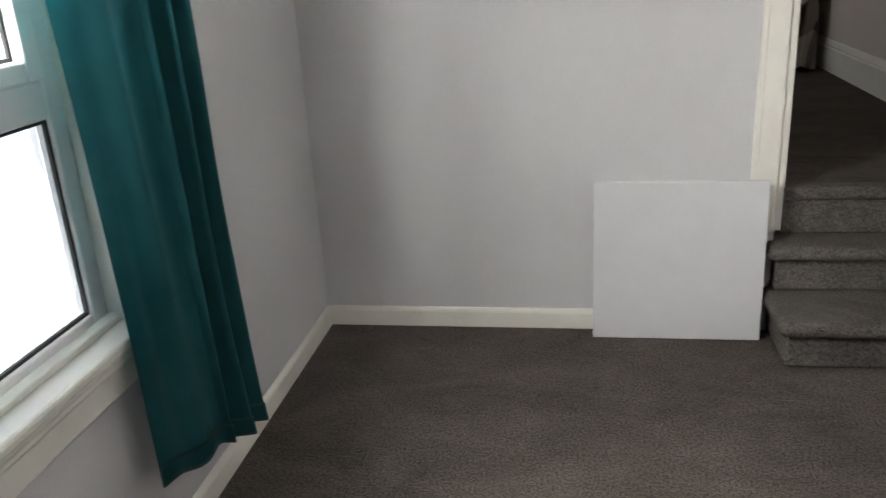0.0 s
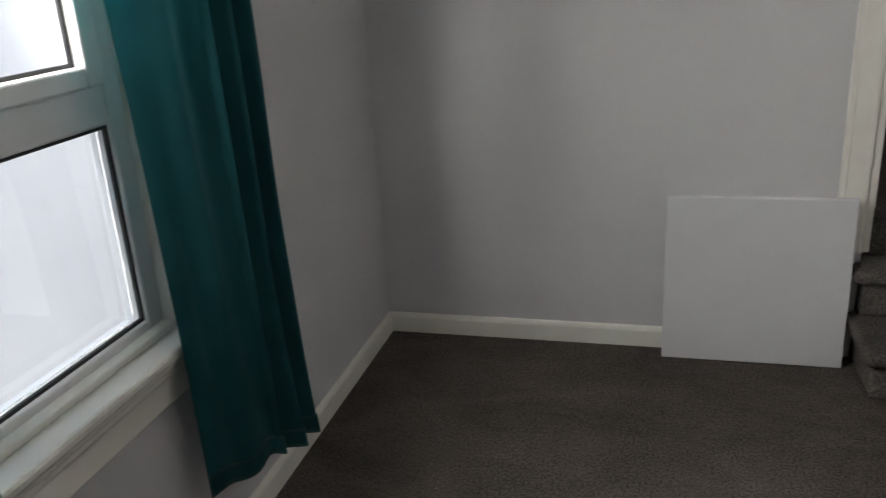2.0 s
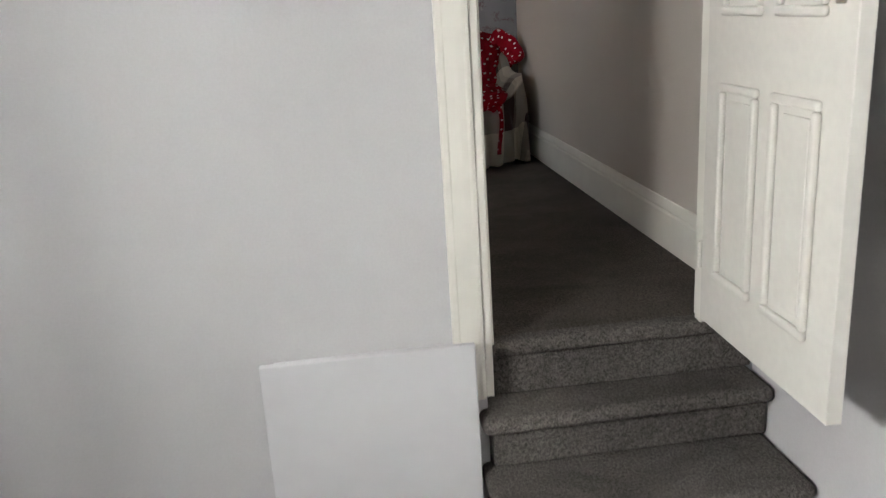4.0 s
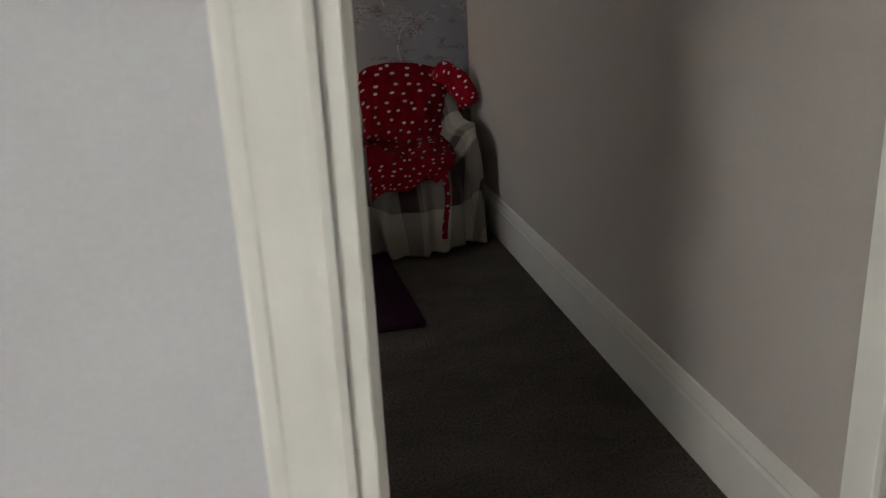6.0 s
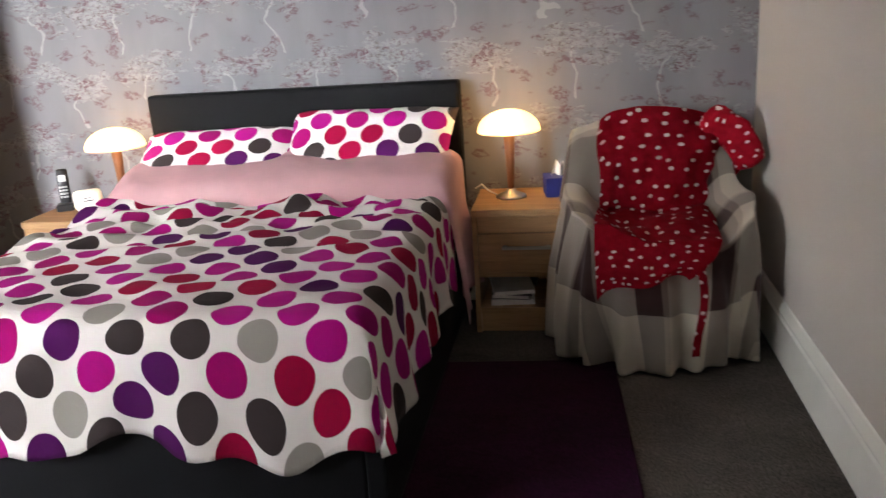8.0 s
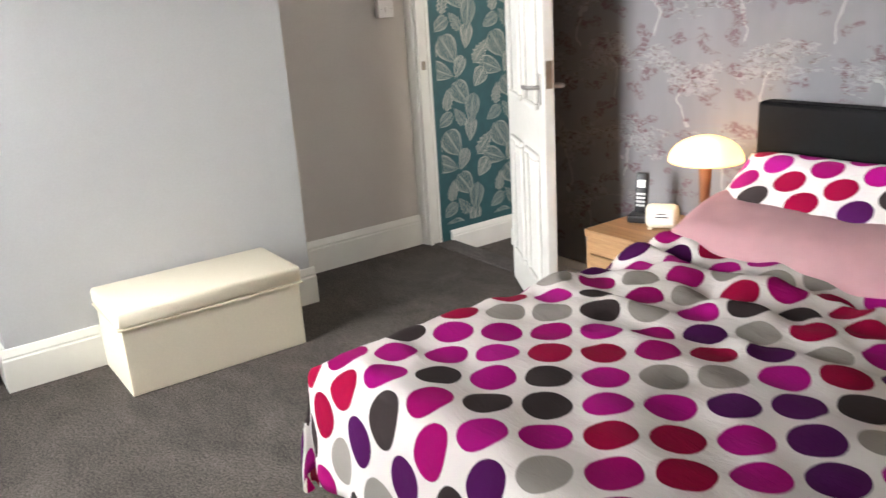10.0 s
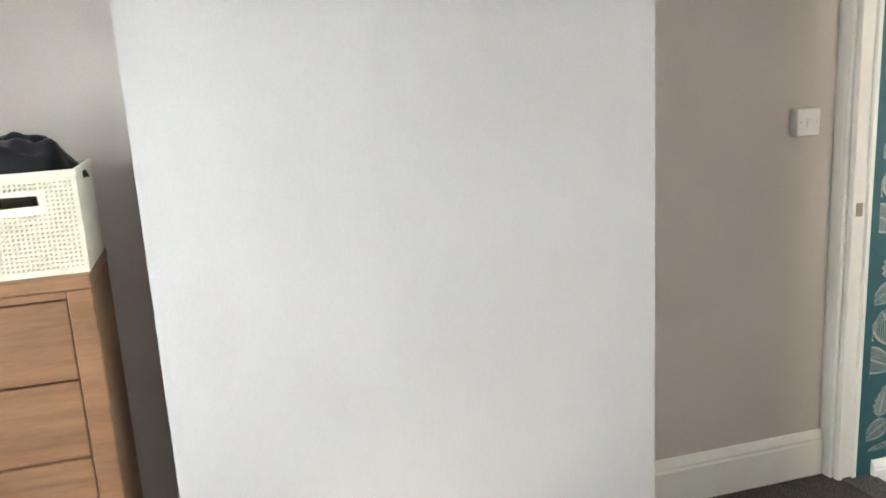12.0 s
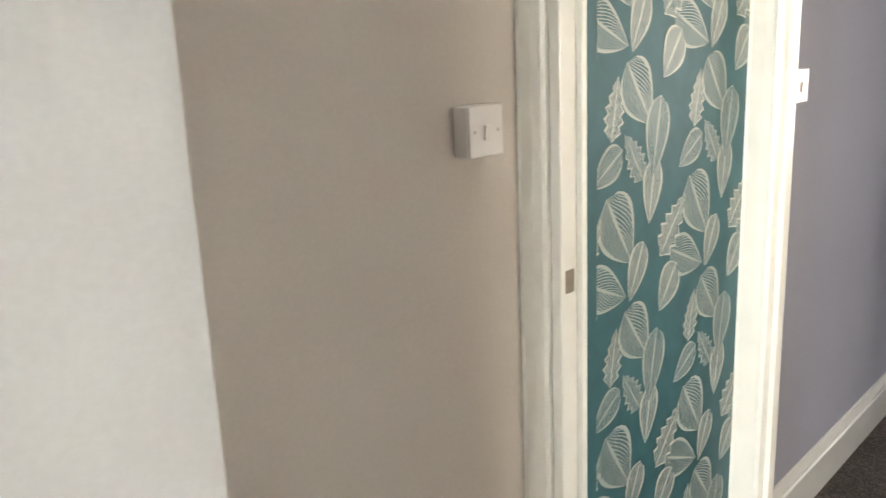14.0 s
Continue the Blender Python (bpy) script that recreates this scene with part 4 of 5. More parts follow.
def table_lamp(x, y, z, watts):
    l = thing("table_lamp", "mushroom table lamp with a lit amber glass shade", "lamp", (x, y, z), 0, "bedside lamps")
    part("base", lathe([(0.0, 0.0), (0.060, 0.0), (0.060, 0.006), (0.045, 0.014), (0.022, 0.022), (0.015, 0.034), (0.0, 0.034)], 32), M["steel"], l, "round brushed steel base", True)
    part("stem", lathe([(0.0, 0.034), (0.012, 0.034), (0.019, 0.18), (0.022, 0.258), (0.0, 0.258)], 24), M["walnut"], l, "tapered brown wooden stem", True)
    part("bulb", lathe([(0.0, 0.258), (0.012, 0.260), (0.013, 0.272), (0.025, 0.295), (0.023, 0.312), (0.0, 0.325)], 16), M["bulb"], l, "lit bulb", True)
    prof = [(0.122 * math.cos(a), 0.262 + 0.083 * math.sin(a)) for a in [i * math.pi / 2 / 12 for i in range(13)]]
    prof[-1] = (0.0, 0.345)
    inner = [(r * 0.965, zz - 0.004) for r, zz in reversed(prof)]
    s = part("shade", lathe(prof + inner[1:], 40), M["lamp_glass"], l, "amber glass dome shade glowing from inside", True)
    s.visible_shadow = False
    bulb_light("lamp_bulb_light", (x, y, z + 0.30), watts)
    return l


table_lamp(-0.845, HEAD - 0.19, 0.495, 0.23)
table_lamp(-2.490, HEAD - 0.19, 0.495, 0.23)


def tissue_box():
    t = thing("tissue_box", "small dark blue box of tissues on the bedside cabinet", "box", (-0.655, HEAD - 0.16, 0.495), 8)
    part("carton", boxes((-0.06, 0.06, -0.06, 0.06, 0.0, 0.075), bevel=0.003), M["blue_card"], t)
    part("tissue", cloth_grid(10, 8, lambda u, v: Vector(((u - 0.5) * 0.07 * (1 - 0.5 * v), 0.02 * math.sin(u * 9) * (0.4 + v), 0.072 + 0.05 * v + 0.01 * math.sin(u * 7)))), M["paper"], t, "white tissue", True)


tissue_box()


def phone_and_clock():
    p = thing("cordless_phone", "slim black cordless phone standing in its cradle", "telephone", (-2.768, HEAD - 0.19, 0.495), 25)
    part("cradle", boxes((-0.036, 0.036, -0.045, 0.045, 0.0, 0.03), bevel=0.008), M["black_plastic"], p)
    part("handset", boxes((-0.023, 0.023, -0.014, 0.014, 0.022, 0.175), bevel=0.009, m=pose(0, 0.012, 0, -9, 0, 0)), M["black_plastic"], p, "", True)
    part("screen", boxes((-0.015, 0.015, -0.0160, -0.0142, 0.12, 0.148), m=pose(0, 0.012, 0, -9, 0, 0)), M["steel"], p, "small grey display")
    part("keypad", boxes(*[(-0.016 + 0.012 * i, -0.008 + 0.012 * i, -0.0160, -0.0142, 0.05 + 0.014 * j, 0.058 + 0.014 * j) for i in range(3) for j in range(4)], m=pose(0, 0.012, 0, -9, 0, 0)), M["steel"], p, "rows of small grey keys")
    c = thing("alarm_clock", "small cream rounded alarm clock", "clock", (-2.640, HEAD - 0.22, 0.495), 34)
    part("case", boxes((-0.058, 0.058, -0.022, 0.022, 0.004, 0.092), bevel=0.02), M["clock"], c, "", True)
    part("dial", boxes((-0.040, 0.040, -0.0238, -0.0222, 0.022, 0.076), bevel=0.0006), M["paper"], c)
    part("dial_print", boxes((-0.022, 0.022, -0.0252, -0.0240, 0.046, 0.050), (-0.018, 0.012, -0.0252, -0.0240, 0.058, 0.061)), M["print"], c, "dark printed bars")
    for x in (-0.04, 0.04):
        part("foot", boxes((x - 0.008, x + 0.008, -0.015, 0.015, 0.0, 0.006)), M["clock"], c)


phone_and_clock()


def books():
    for i, (x, w, h, mt) in enumerate(((-0.85, 0.17, 0.022, "paper"), (-0.84, 0.15, 0.018, "print"), (-0.855, 0.16, 0.015, "paper"))):
        b = thing("book", "book lying flat on the open shelf", "book", (x, NS_Y + 0.16, 0.10 + (0, 0.0225, 0.041)[i]), (4, -7, 11)[i], "books on the shelf")
        part("cover", boxes((-w / 2, w / 2, -0.11, 0.11, 0.0, 0.002), (-w / 2, w / 2, -0.11, 0.11, h - 0.002, h), (-w / 2, -w / 2 + 0.002, -0.11, 0.11, 0.002, h - 0.002)), M[mt], b)
        part("page_block", boxes((-w / 2 + 0.003, w / 2 - 0.004, -0.107, 0.107, 0.0021, h - 0.0021)), M["paper"], b)


books()

# cable of the lamp, on the cabinet top
cable = thing("lamp_cable", "thin pale lamp cable curling over the cabinet top", "cable", (-0.89, HEAD - 0.19, 0.495))
part("cable", tube([(0.0, 0.0, 0.004), (-0.05, 0.04, 0.02), (-0.08, 0.09, 0.035), (-0.11, 0.12, 0.012), (-0.115, 0.165, 0.004)], 0.003, 6), M["switch"], cable, "", True)


CHAIR_AT = (-0.315, 3.045, 0)
CHAIR_TURN = 6


def armchair():
    ch = thing("armchair", "small armchair hidden under a checked wool blanket", "armchair", CHAIR_AT, CHAIR_TURN)
    part("seat", boxes((-0.22, 0.22, -0.24, 0.16, 0.22, 0.345), bevel=0.04), M["black_leather"], ch, "", True)
    part("backrest", boxes((-0.20, 0.20, 0.19, 0.28, 0.25, 0.68), bevel=0.04), M["black_leather"], ch, "", True)
    for s in (-1, 1):
        a, b = sorted((s * 0.275, s * 0.235))
        part("armrest", boxes((a, b, -0.22, 0.20, 0.20, 0.46), bevel=0.018), M["black_leather"], ch, "", True)
    for x in (-0.22, 0.22):
        for y in (-0.20, 0.22):
            part("leg", boxes((x - 0.018, x + 0.018, y - 0.018, y + 0.018, 0.0, 0.23), bevel=0.004), M["black_leather"], ch)
    return ch


armchair()


def step_up(x, at, soft):
    return 1 / (1 + math.exp(-(x - at) / soft))


def chair_top(x, y):
    """The covered chair from above: seat, two arms and a rounded back."""
    arm = 0.135 * step_up(abs(x), 0.215, 0.022) * (1 - 0.25 * step_up(-y, 0.20, 0.03))
    back_top = 0.775 - 0.55 * x * x
    back = step_up(y, 0.165, 0.028)
    return (0.385 + arm) * (1 - back) + back_top * back


def blanket():
    bl = thing("blanket", "cream and brown checked wool blanket draped over the armchair", "blanket", CHAIR_AT, CHAIR_TURN)
    hx, hy, core = 0.322, 0.30, 0.60

    def where(u, v):
        a, b = u * 2 - 1, v * 2 - 1
        m = max(abs(a), abs(b), 1e-6)
        k = max(0.0, (m - core) / (1 - core))
        sa, sb = (a, b) if m <= core else (a / m * core, b / m * core)
        # round the corners of the footprint
        x, y = sa / core * hx, sb / core * hy
        q = math.hypot(x / hx, y / hy)
        lim = 1.0 / max(1.0, q ** 0.55) if q > 1 else 1.0
        x, y = x * lim, y * lim + 0.005
        z = chair_top(x, y) + 0.022
        ang = math.atan2(y, x)
        if k > 0:
            fall = z * k
            swell = 0.050 * math.sin(min(k, 1.0) * 2.2) + 0.004 * k
            fold = 0.026 * k * math.sin(ang * 15 + 2.0 * math.sin(ang * 3)) + 0.015 * k * math.sin(ang * 27 + 1)
            room = 0.35 if x > 0.2 else 1.0
            x += math.cos(ang) * (swell + fold) * room
            y += math.sin(ang) * (swell * (1.0 if y < 0 else 0.35) + fold * (1.0 if y < 0 else 0.3))
            hem = 0.012 + 0.030 * max(0.0, math.sin(ang * 5 + 0.7))
            z = max(hem, z - fall * (1 - hem / max(z, 0.1)))
        n = noise.noise(Vector((u * 7, v * 7, 8.0))) + 0.5 * noise.noise(Vector((u * 15, v * 13, 2.0)))
        return Vector((x + 0.008 * n, y - 0.006 * n, max(0.010, z + 0.012 * n * (1 - k))))
    part("cloth", cloth_grid(120, 120, where, (1.55, 1.55), 0.007), M["blanket"], bl, "", True)


blanket()


def dressing_gown():
    gw = thing("dressing_gown", "red fleece dressing gown with small pale hearts thrown over the armchair", "dressing gown", CHAIR_AT, CHAIR_TURN)

    def where(u, v):
        # down the back, over the seat, and a short fall in front
        s = v * 1.0
        n = noise.noise(Vector((u * 4, v * 6, 2.2))) + 0.5 * noise.noise(Vector((u * 9, v * 12, 4.0)))
        half = 0.285 - 0.130 * v + 0.015 * math.sin(v * 9 + 1)
        x = 0.130 - 0.245 * v + (u * 2 - 1) * half
        if s < 0.44:
            k = s / 0.44
            z = 0.800 - 0.375 * k - 0.75 * x * x * (1 - k)
            y = 0.222 - 0.125 * k ** 0.8 - 0.02 * math.sin(k * 3.1)
            y -= 0.036 * n + 0.012 * math.sin(x * 26 + v * 16)
        elif s < 0.74:
            k = (s - 0.44) / 0.30
            y = 0.10 - 0.40 * k
            z = 0.425 + 0.030 * n + 0.012
            arm = step_up(-x, 0.20, 0.02)
            z += 0.09 * arm
        else:
            k = (s - 0.74) / 0.26
            y = -0.30 - 0.075 * math.sin(min(1.0, k * 1.4) * 1.5) - 0.012 * n
            z = 0.435 - 0.10 * k - 0.05 * (1 - u) * k + 0.012 * math.sin(u * 9) * k
        edge = (2 * u - 1) ** 8
        return Vector((x + 0.008 * n, y, z + 0.030 - 0.02 * edge))
    part("body", cloth_grid(64, 96, where, (0.46, 1.1), 0.014), M["gown"], gw, "", True)

    def sleeve(points, r0, r1, seed):
        def place(u, v):
            k = v * (len(points) - 1)
            i = min(int(k), len(points) - 2)
            p = Vector(points[i]).lerp(Vector(points[i + 1]), k - i)
            d = (Vector(points[min(i + 2, len(points) - 1)]) - Vector(points[max(i - 1, 0)])).normalized()
            s = d.cross(Vector((0, 1, 0))).normalized()
            t = d.cross(s)
            shut = min(1.0, v * 8, (1 - v) * 14) ** 0.5
            rr = (r0 + (r1 - r0) * v) * shut * (1 + 0.22 * noise.noise(Vector((math.cos(u * 6.283) * 2, math.sin(u * 6.283) * 2 + v * 6, seed))))
            return p + rr * (math.cos(u * 6.283) * s + 0.65 * math.sin(u * 6.283) * t)
        return cloth_grid(26, 34, place, (0.36, 0.5))
    part("sleeve", sleeve([(0.19, 0.20, 0.73), (0.255, 0.195, 0.755), (0.315, 0.17, 0.72), (0.350, 0.13, 0.66), (0.362, 0.10, 0.60)], 0.068, 0.055, 1.0), M["gown"], gw, "", True)
    part("belt", cloth_grid(4, 30, lambda u, v: Vector((0.06 + 0.026 * (u - 0.5) + 0.010 * math.sin(v * 5), -0.405 - 0.012 * math.sin(v * 3), 0.40 - 0.30 * v)), (0.03, 0.4), 0.006), M["gown"], gw, "trailing red belt", True)


dressing_gown()


def rug():
    r = thing("rug", "plum purple shaggy rug beside the bed", "rug", (-0.774, 2.348, 0.0), 2.5)
    bm = bmesh.new()
    box(bm, -0.320, 0.320, -0.443, 0.443, 0.001, 0.020, 0.008, 3)
    part("woven_mat", bm, M["rug"], r)
    return r


rug()


def ottoman():
    o = thing("storage_ottoman", "cream faux-leather storage ottoman against the chimney breast", "ottoman", (-3.893, 1.992, 0.0), -1.0)
    hx, hy = 0.190, 0.362
    part("body", boxes((-hx + 0.006, hx - 0.006, -hy + 0.012, hy - 0.012, 0.0, 0.262), bevel=0.004), M["cream_leather"], o)
    lid = part("lid", boxes((-hx, hx, -hy, hy, 0.268, 0.334), bevel=0.014), M["cream_leather"], o, "padded lift-off lid", True)
    part("seam", boxes((-hx - 0.001, hx + 0.001, -hy - 0.001, hy + 0.001, 0.262, 0.268)), M["cream_leather"], lid, "stitched lid seam")
    return o


ottoman()


def chest_of_drawers():
    x0, x1, y0, y1, h = BR_L + 0.03, -4.147, 0.40, 1.180, 1.106
    c = thing("chest_of_drawers", "tall light oak chest of five drawers in the alcove", "chest of drawers", (x1, (y0 + y1) / 2, 0))
    d, w = x0 - x1, (y1 - y0) / 2
    part("top", boxes((d, 0.012, -w, w, h - 0.032, h), bevel=0.003), M["oak"], c)
    for s in (-1, 1):
        a, b = sorted((s * w, s * (w - 0.055)))
        part("side_post", boxes((d + 0.01, 0.006, a, b, 0.0, h - 0.032), bevel=0.003), M["oak"], c)
    part("back", boxes((d, d + 0.012, -w + 0.055, w - 0.055, 0.05, h - 0.032)), M["oak"], c)
    part("top_rail", boxes((-0.02, 0.004, -w + 0.055, w - 0.055, h - 0.052, h - 0.033), bevel=0.002), M["oak"], c)
    part("plinth", boxes((-0.03, -0.006, -w + 0.055, w - 0.055, 0.058, 0.082), bevel=0.002), M["oak"], c)
    n, z0, z1 = 5, 0.075, h - 0.055
    step = (z1 - z0) / n
    for i in range(n):
        a = z0 + i * step
        dr = part("drawer", boxes((-0.30, -0.004, -w + 0.059, w - 0.059, a + 0.003, a + step - 0.003), bevel=0.002), M["oak"], c)
        for yy in (0.0,):
            zz = a + step - 0.035
            part("handle", boxes((0.014, 0.024, yy - 0.085, yy + 0.085, zz - 0.010, zz + 0.010), (-0.004, 0.014, yy - 0.055, yy - 0.047, zz - 0.005, zz + 0.005), (-0.004, 0.014, yy + 0.047, yy + 0.055, zz - 0.005, zz + 0.005), bevel=0.0015), M["steel"], dr, "brushed steel bar handle")
    return c


chest_of_drawers()


def storage_basket():
    y0, y1, x0, x1, h = 0.880, 1.178, -4.42, -4.165, 0.232
    b = thing("storage_basket", "cream plastic storage basket with a woven pattern, full of dark clothes", "basket", ((x0 + x1) / 2, (y0 + y1) / 2, 1.106))
    w, d = (y1 - y0) / 2, (x1 - x0) / 2
    t = 0.006
    part("side", boxes((-d + t, d - t, -w, -w + t, 0.006, h), bevel=0.001), M["basket"], b)
    part("side", boxes((-d + t, d - t, w - t, w, 0.006, h), bevel=0.001), M["basket"], b)
    part("side", boxes((-d, -d + t, -w, w, 0.006, h), bevel=0.001), M["basket"], b)
    # front with a slot for the fingers
    part("front", boxes((d - t, d, -w, -0.065, 0.006, h), (d - t, d, 0.065, w, 0.006, h), (d - t, d, -0.065, 0.065, 0.006, h - 0.072), (d - t, d, -0.065, 0.065, h - 0.048, h)), M["basket"], b)
    part("bottom", boxes((-d, d, -w, w, 0.0, 0.0058)), M["basket"], b)
    part("rim", boxes((d - t - 0.002, d + 0.004, -w - 0.003, w + 0.003, h - 0.012, h + 0.004), (-d - 0.004, -d + t, -w - 0.003, w + 0.003, h - 0.012, h + 0.004), (-d + t, d - t - 0.002, -w - 0.003, -w + t, h - 0.012, h + 0.004), (-d + t, d - t - 0.002, w - t, w + 0.003, h - 0.012, h + 0.004), bevel=0.002), M["basket"], b)
    # the raised weave: short slanting strands
    bm = bmesh.new()
    cols, rows = 27, 20
    for i in range(cols):
        for j in range(rows):
            yy, zz = -w + 0.010 + (i + 0.5) * (2 * w - 0.02) / cols, 0.012 + (j + 0.5) * (h - 0.03) / rows
            if abs(yy) < 0.078 and h - 0.085 < zz < h - 0.036:
                continue
            lean = 0.55
            m = Matrix.Translation((d, yy, zz)) @ Matrix.Rotation(lean, 4, "X")
            vs = [bm.verts.new(m @ Vector(p)) for p in ((-0.001, -0.0060, -0.0030), (-0.001, 0.0060, -0.0030), (-0.001, 0.0060, 0.0030), (-0.001, -0.0060, 0.0030), (0.0045, 0, -0.0015), (0.0045, 0, 0.0015))]
            for f in ((0, 1, 4), (1, 2, 5, 4), (2, 3, 5), (3, 0, 4, 5)):
                bm.faces.new([vs[k] for k in f])
    tagged(part("weave", bm, M["basket"], b), kind="stuff")
    cl = thing("folded_clothes", "black clothes heaped on top of the basket", "clothes", ((x0 + x1) / 2, (y0 + y1) / 2 - 0.01, 1.106 + h))

    def heap(u, v):
        a, r = u * 6.283, math.sin(v * 1.57)
        k = 1 + 0.28 * noise.noise(Vector((math.cos(a) * 1.7, math.sin(a) * 1.7, v * 2)))
        n = noise.noise(Vector((math.cos(a) * r * 4, math.sin(a) * r * 4, 7)))
        return Vector((0.115 * r * math.cos(a) * k, 0.155 * r * math.sin(a) * k, -0.03 + 0.105 * math.cos(v * 1.57) * (1 + 0.22 * n) + 0.012 * n))
    part("cloth", cloth_grid(48, 20, heap), M["black_cloth"], cl, "", True)


storage_basket()


def light_switch(x, y, z, label):
    s = thing("light_switch", label, "light switch", (x, y, z), 0, "light switches")
    part("back_box", boxes((0.0, 0.030, -0.043, 0.043, -0.043, 0.043), bevel=0.003), M["switch"], s)
    part("plate", boxes((0.0302, 0.037, -0.043, 0.043, -0.043, 0.043), bevel=0.002), M["switch"], s)
    part("rocker", boxes((0.0372, 0.041, -0.008, 0.008, -0.013, 0.013), bevel=0.0015, m=pose(0, 0, 0, 0, 4, 0)), M["switch"], s)
    for yy in (-0.030, 0.030):
        part("screw", lathe([(0.0, 0.0), (0.003, 0.0), (0.003, 0.001), (0.0, 0.001)], 10, pose(0.037, yy, 0, 0, 90, 0)), M["steel"], s, "small steel screw")
    return s


light_switch(BR_L, 3.330, 1.274, "white surface-mounted light switch by the bedroom door")
light_switch(LIL_X, 4.455, 1.283, "white surface-mounted light switch in the front room")


# ---------------------------------------------------------------- bedroom window, outside and the printed leaves
def bedroom_window():
    w = thing("window_2", "white plastic bedroom window with two panes", "window", kind="structure")
    x0, x1, z0, z1, y, f = BW_X0, BW_X1, BW_Z0, BW_Z1, -0.03, 0.06
    mid = (x0 + x1) / 2
    part("window_frame", boxes((x0, x0 + f, y - 0.03, y + 0.03, z0, z1), (x1 - f, x1, y - 0.03, y + 0.03, z0, z1), (mid - 0.035, mid + 0.035, y - 0.03, y + 0.03, z0 + f, z1 - f), (x0 + f, x1 - f, y - 0.03, y + 0.03, z0, z0 + f), (x0 + f, x1 - f, y - 0.03, y + 0.03, z1 - f, z1), bevel=0.005), M["upvc"], w)
    for a, b in ((x0 + f, mid - 0.035), (mid + 0.035, x1 - f)):
        part("pane", boxes((a, b, y - 0.004, y + 0.004, z0 + f, z1 - f)), M["glass"], w, "clear pane").visible_shadow = False
    part("window_sill", boxes((x0 - 0.05, x1 + 0.05, y + 0.031, WT + 0.05, z0 - 0.028, z0 + 0.004), bevel=0.006), M["gloss"], w, "white painted window sill")


bedroom_window()


def house_opposite():
    hs = thing("neighbouring_house", "white rendered neighbouring house across a narrow side yard", "house", (-6.9, 4.0, -3.2))
    part("wall", boxes((-4.0, 0.0, -11.0, 9.0, 0.0, 6.0)), M["render_wall"], hs)
    wing = part("wing", boxes((0.001, 0.70, -1.03, 5.0, 0.0, 6.0)), M["render_wall"], hs, "white rendered wing that stands forward")
    part("ledge", boxes((0.05, 0.74, -1.12, -1.031, 3.76, 3.86), bevel=0.01), M["upvc"], hs, "white ledge along the wing")
    for x0, x1, z0, z1 in ((0.16, 0.41, 0.72, 1.20),):
        w2 = part("window", boxes((x0 - 0.03, x0, -1.07, -1.031, z0 - 0.03, z1 + 0.03), (x1, x1 + 0.03, -1.07, -1.031, z0 - 0.03, z1 + 0.03), (x0, x1, -1.07, -1.031, z0 - 0.03, z0), (x0, x1, -1.07, -1.031, z1, z1 + 0.03)), M["upvc"], hs, "small white framed window")
        part("pane", boxes((x0, x1, -1.045, -1.033, z0, z1)), M["dull_pane"], w2, "dull grey pane")
    w3 = part("window", boxes((0.701, 0.73, -1.0, -0.74, 0.98, 1.22)), M["upvc"], hs, "small white framed window")
    part("pane", boxes((0.731, 0.735, -0.97, -0.77, 1.01, 1.19)), M["dull_pane"], w3, "dull grey pane")
    part("roof", boxes((-4.2, 0.15, -11.2, 9.2, 6.001, 6.2)), M["roof"], hs)
    wd = part("window", boxes((0.001, 0.04, -2.6, -2.1, 1.5, 2.2), bevel=0.004), M["upvc"], hs, "small white window")
    part("pane", boxes((0.041, 0.045, -2.55, -2.15, 1.56, 2.14)), M["black_plastic"], wd, "dark pane")


house_opposite()
tagged(part("ground", boxes((-60, 60, -60, 60, -3.4, -3.2)), M["ground"]), "plain yard paving outside the house", "ground", "", "structure")


def leaf_outline(w, h, lobes):
    pts = []
    for i in range(13):
        t = i / 12
        half = w * math.sin(t ** 0.75 * math.pi) ** 0.8 * (1 - 0.25 * t)
        if lobes and i % 2 and 0 < i < 12:
            half *= 0.62
        pts.append((half, t * h))
    return pts


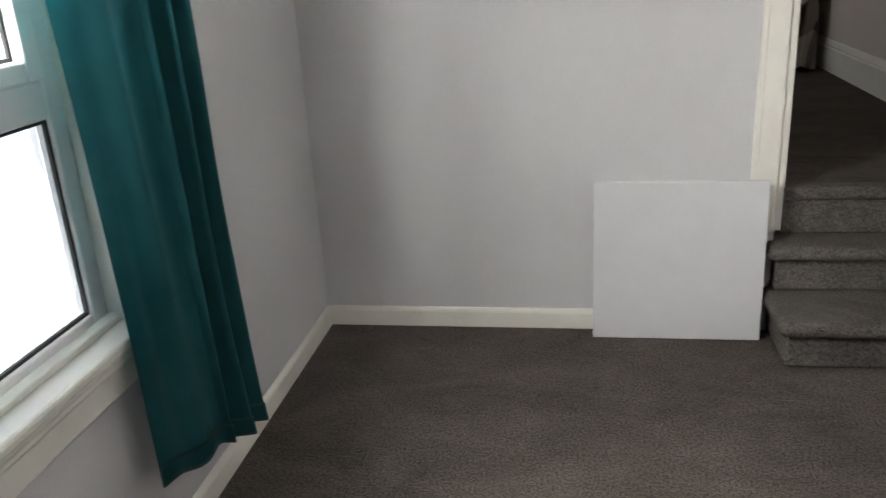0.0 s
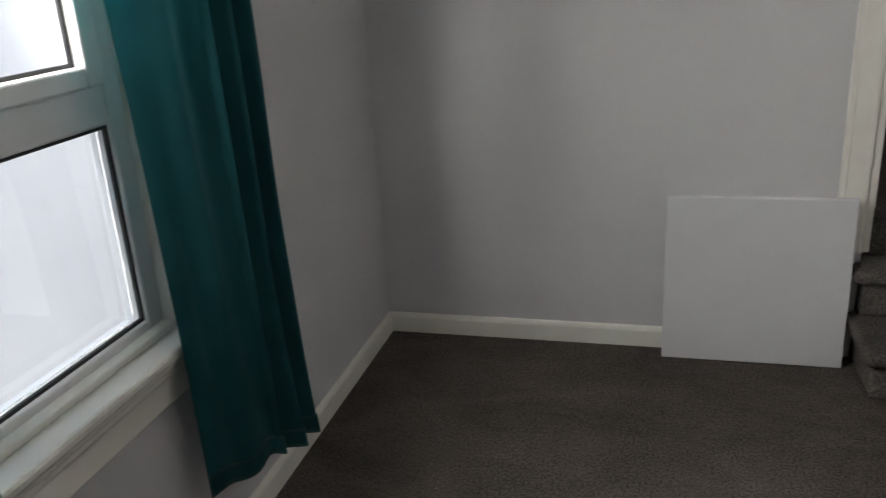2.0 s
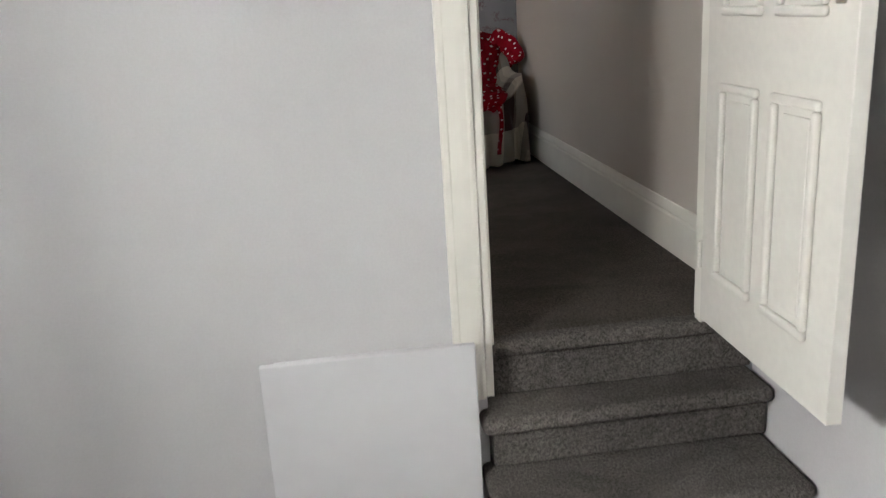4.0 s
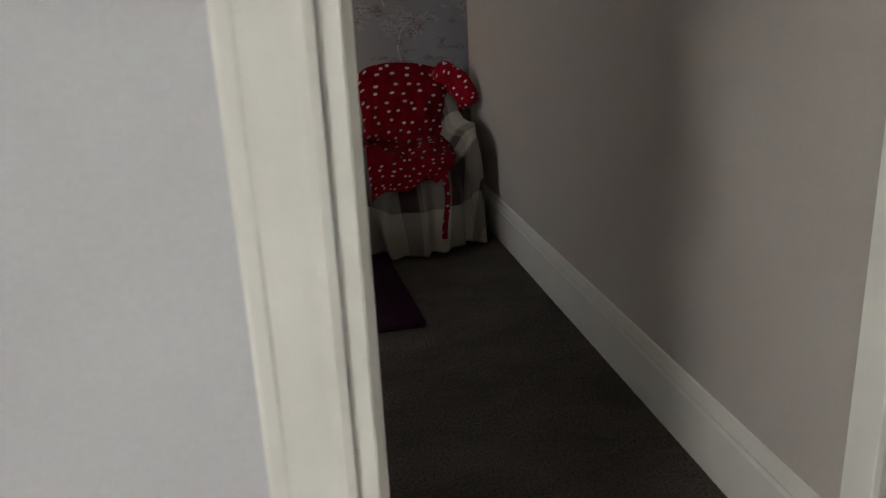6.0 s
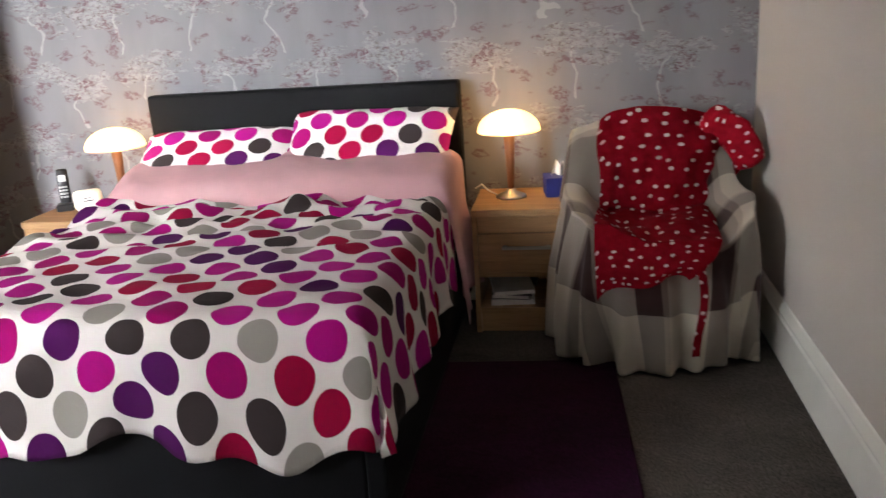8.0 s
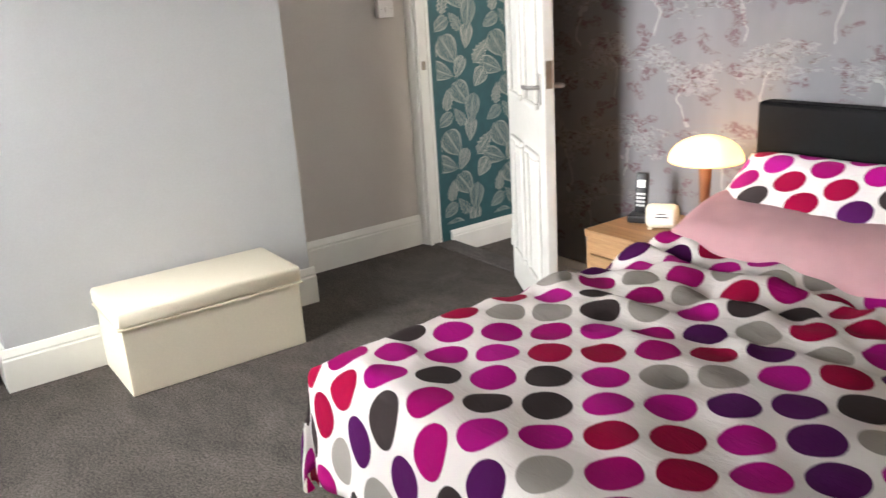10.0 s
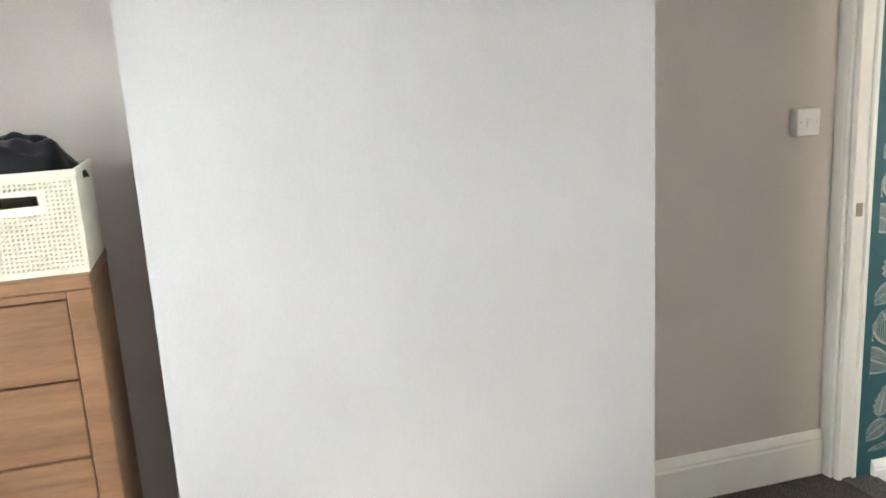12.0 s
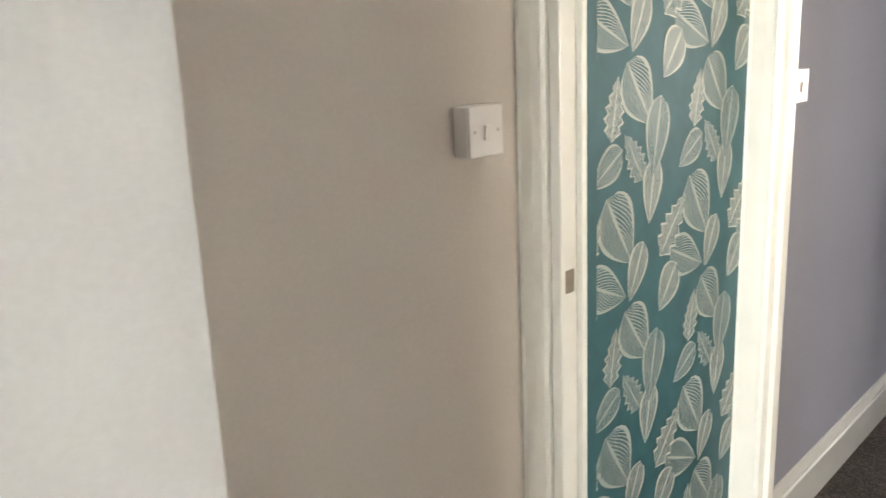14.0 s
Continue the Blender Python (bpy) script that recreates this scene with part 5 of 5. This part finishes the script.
def printed_leaves():
    """Large printed leaves repeat over the teal paper, each a flat film of ink."""
    rng = random.Random(11)
    bms = {"leaf_a": bmesh.new(), "leaf_b": bmesh.new()}
    lay = {k: b.loops.layers.uv.new("UVMap") for k, b in bms.items()}
    y0, y1 = HEAD + 0.09, FRONT_Y - 0.004
    tile_h, tile_w = 0.50, 0.34
    motif = []
    for _ in range(900):
        mx, mz = rng.random(), rng.random()
        near = min([math.hypot(((mx - o[0] + 0.5) % 1 - 0.5) * tile_w, ((mz - o[1] + 0.5) % 1 - 0.5) * tile_h * 0.8) for o in motif] or [9])
        if near > 0.090:
            motif.append((mx, mz, rng.choice((0, 0, 1, 1, 2)), rng.choice((-1, 1)) * rng.uniform(5, 70), rng.uniform(0.8, 1.25)))
    for row in range(-1, 6):
        for col in range(-1, 4):
            for i, (mx, mz, kind, lean, big) in enumerate(motif):
                cy, cz = y0 + (col + mx) * tile_w, LAND_Z + 0.10 + (row + mz) * tile_h
                w, h = ((0.050, 0.155), (0.064, 0.148), (0.044, 0.135))[kind]
                w, h = w * big, h * big
                key = "leaf_a" if i % 2 else "leaf_b"
                bm, uvl = bms[key], lay[key]
                ca, sa = math.cos(radians(lean + 180 * (kind == 2))), math.sin(radians(lean + 180 * (kind == 2)))
                eps = 0.0006 + 0.00005 * i
                pts = leaf_outline(w, h, kind == 2)
                pairs = []
                for half, t in pts:
                    ring = []
                    for s in (-1, 0, 1):
                        px, pz = s * half, h / 2 - t
                        yy, zz = cy + ca * px - sa * pz, cz + sa * px + ca * pz
                        yy, zz = min(max(yy, y0), y1), min(max(zz, LAND_Z + 0.17), CEIL2 - 0.01)
                        ring.append((Vector((LAND_X + eps, yy, zz)), (s, t / h)))
                    pairs.append(ring)
                for a, b in zip(pairs, pairs[1:]):
                    for k in (0, 1):
                        quad = (a[k], a[k + 1], b[k + 1], b[k])
                        if (quad[0][0] - quad[1][0]).length < 1e-5 and (quad[2][0] - quad[3][0]).length < 1e-5:
                            continue
                        f = bm.faces.new([bm.verts.new(q[0]) for q in quad])
                        for loop, q in zip(f.loops, quad):
                            loop[uvl].uv = q[1]
    wall = bpy.data.objects["wall_landing_teal"]
    for key, bm in bms.items():
        tagged(part("printed_leaves", bm, M[key], wall, "silver leaf print on the wallpaper"), kind="stuff")


printed_leaves()
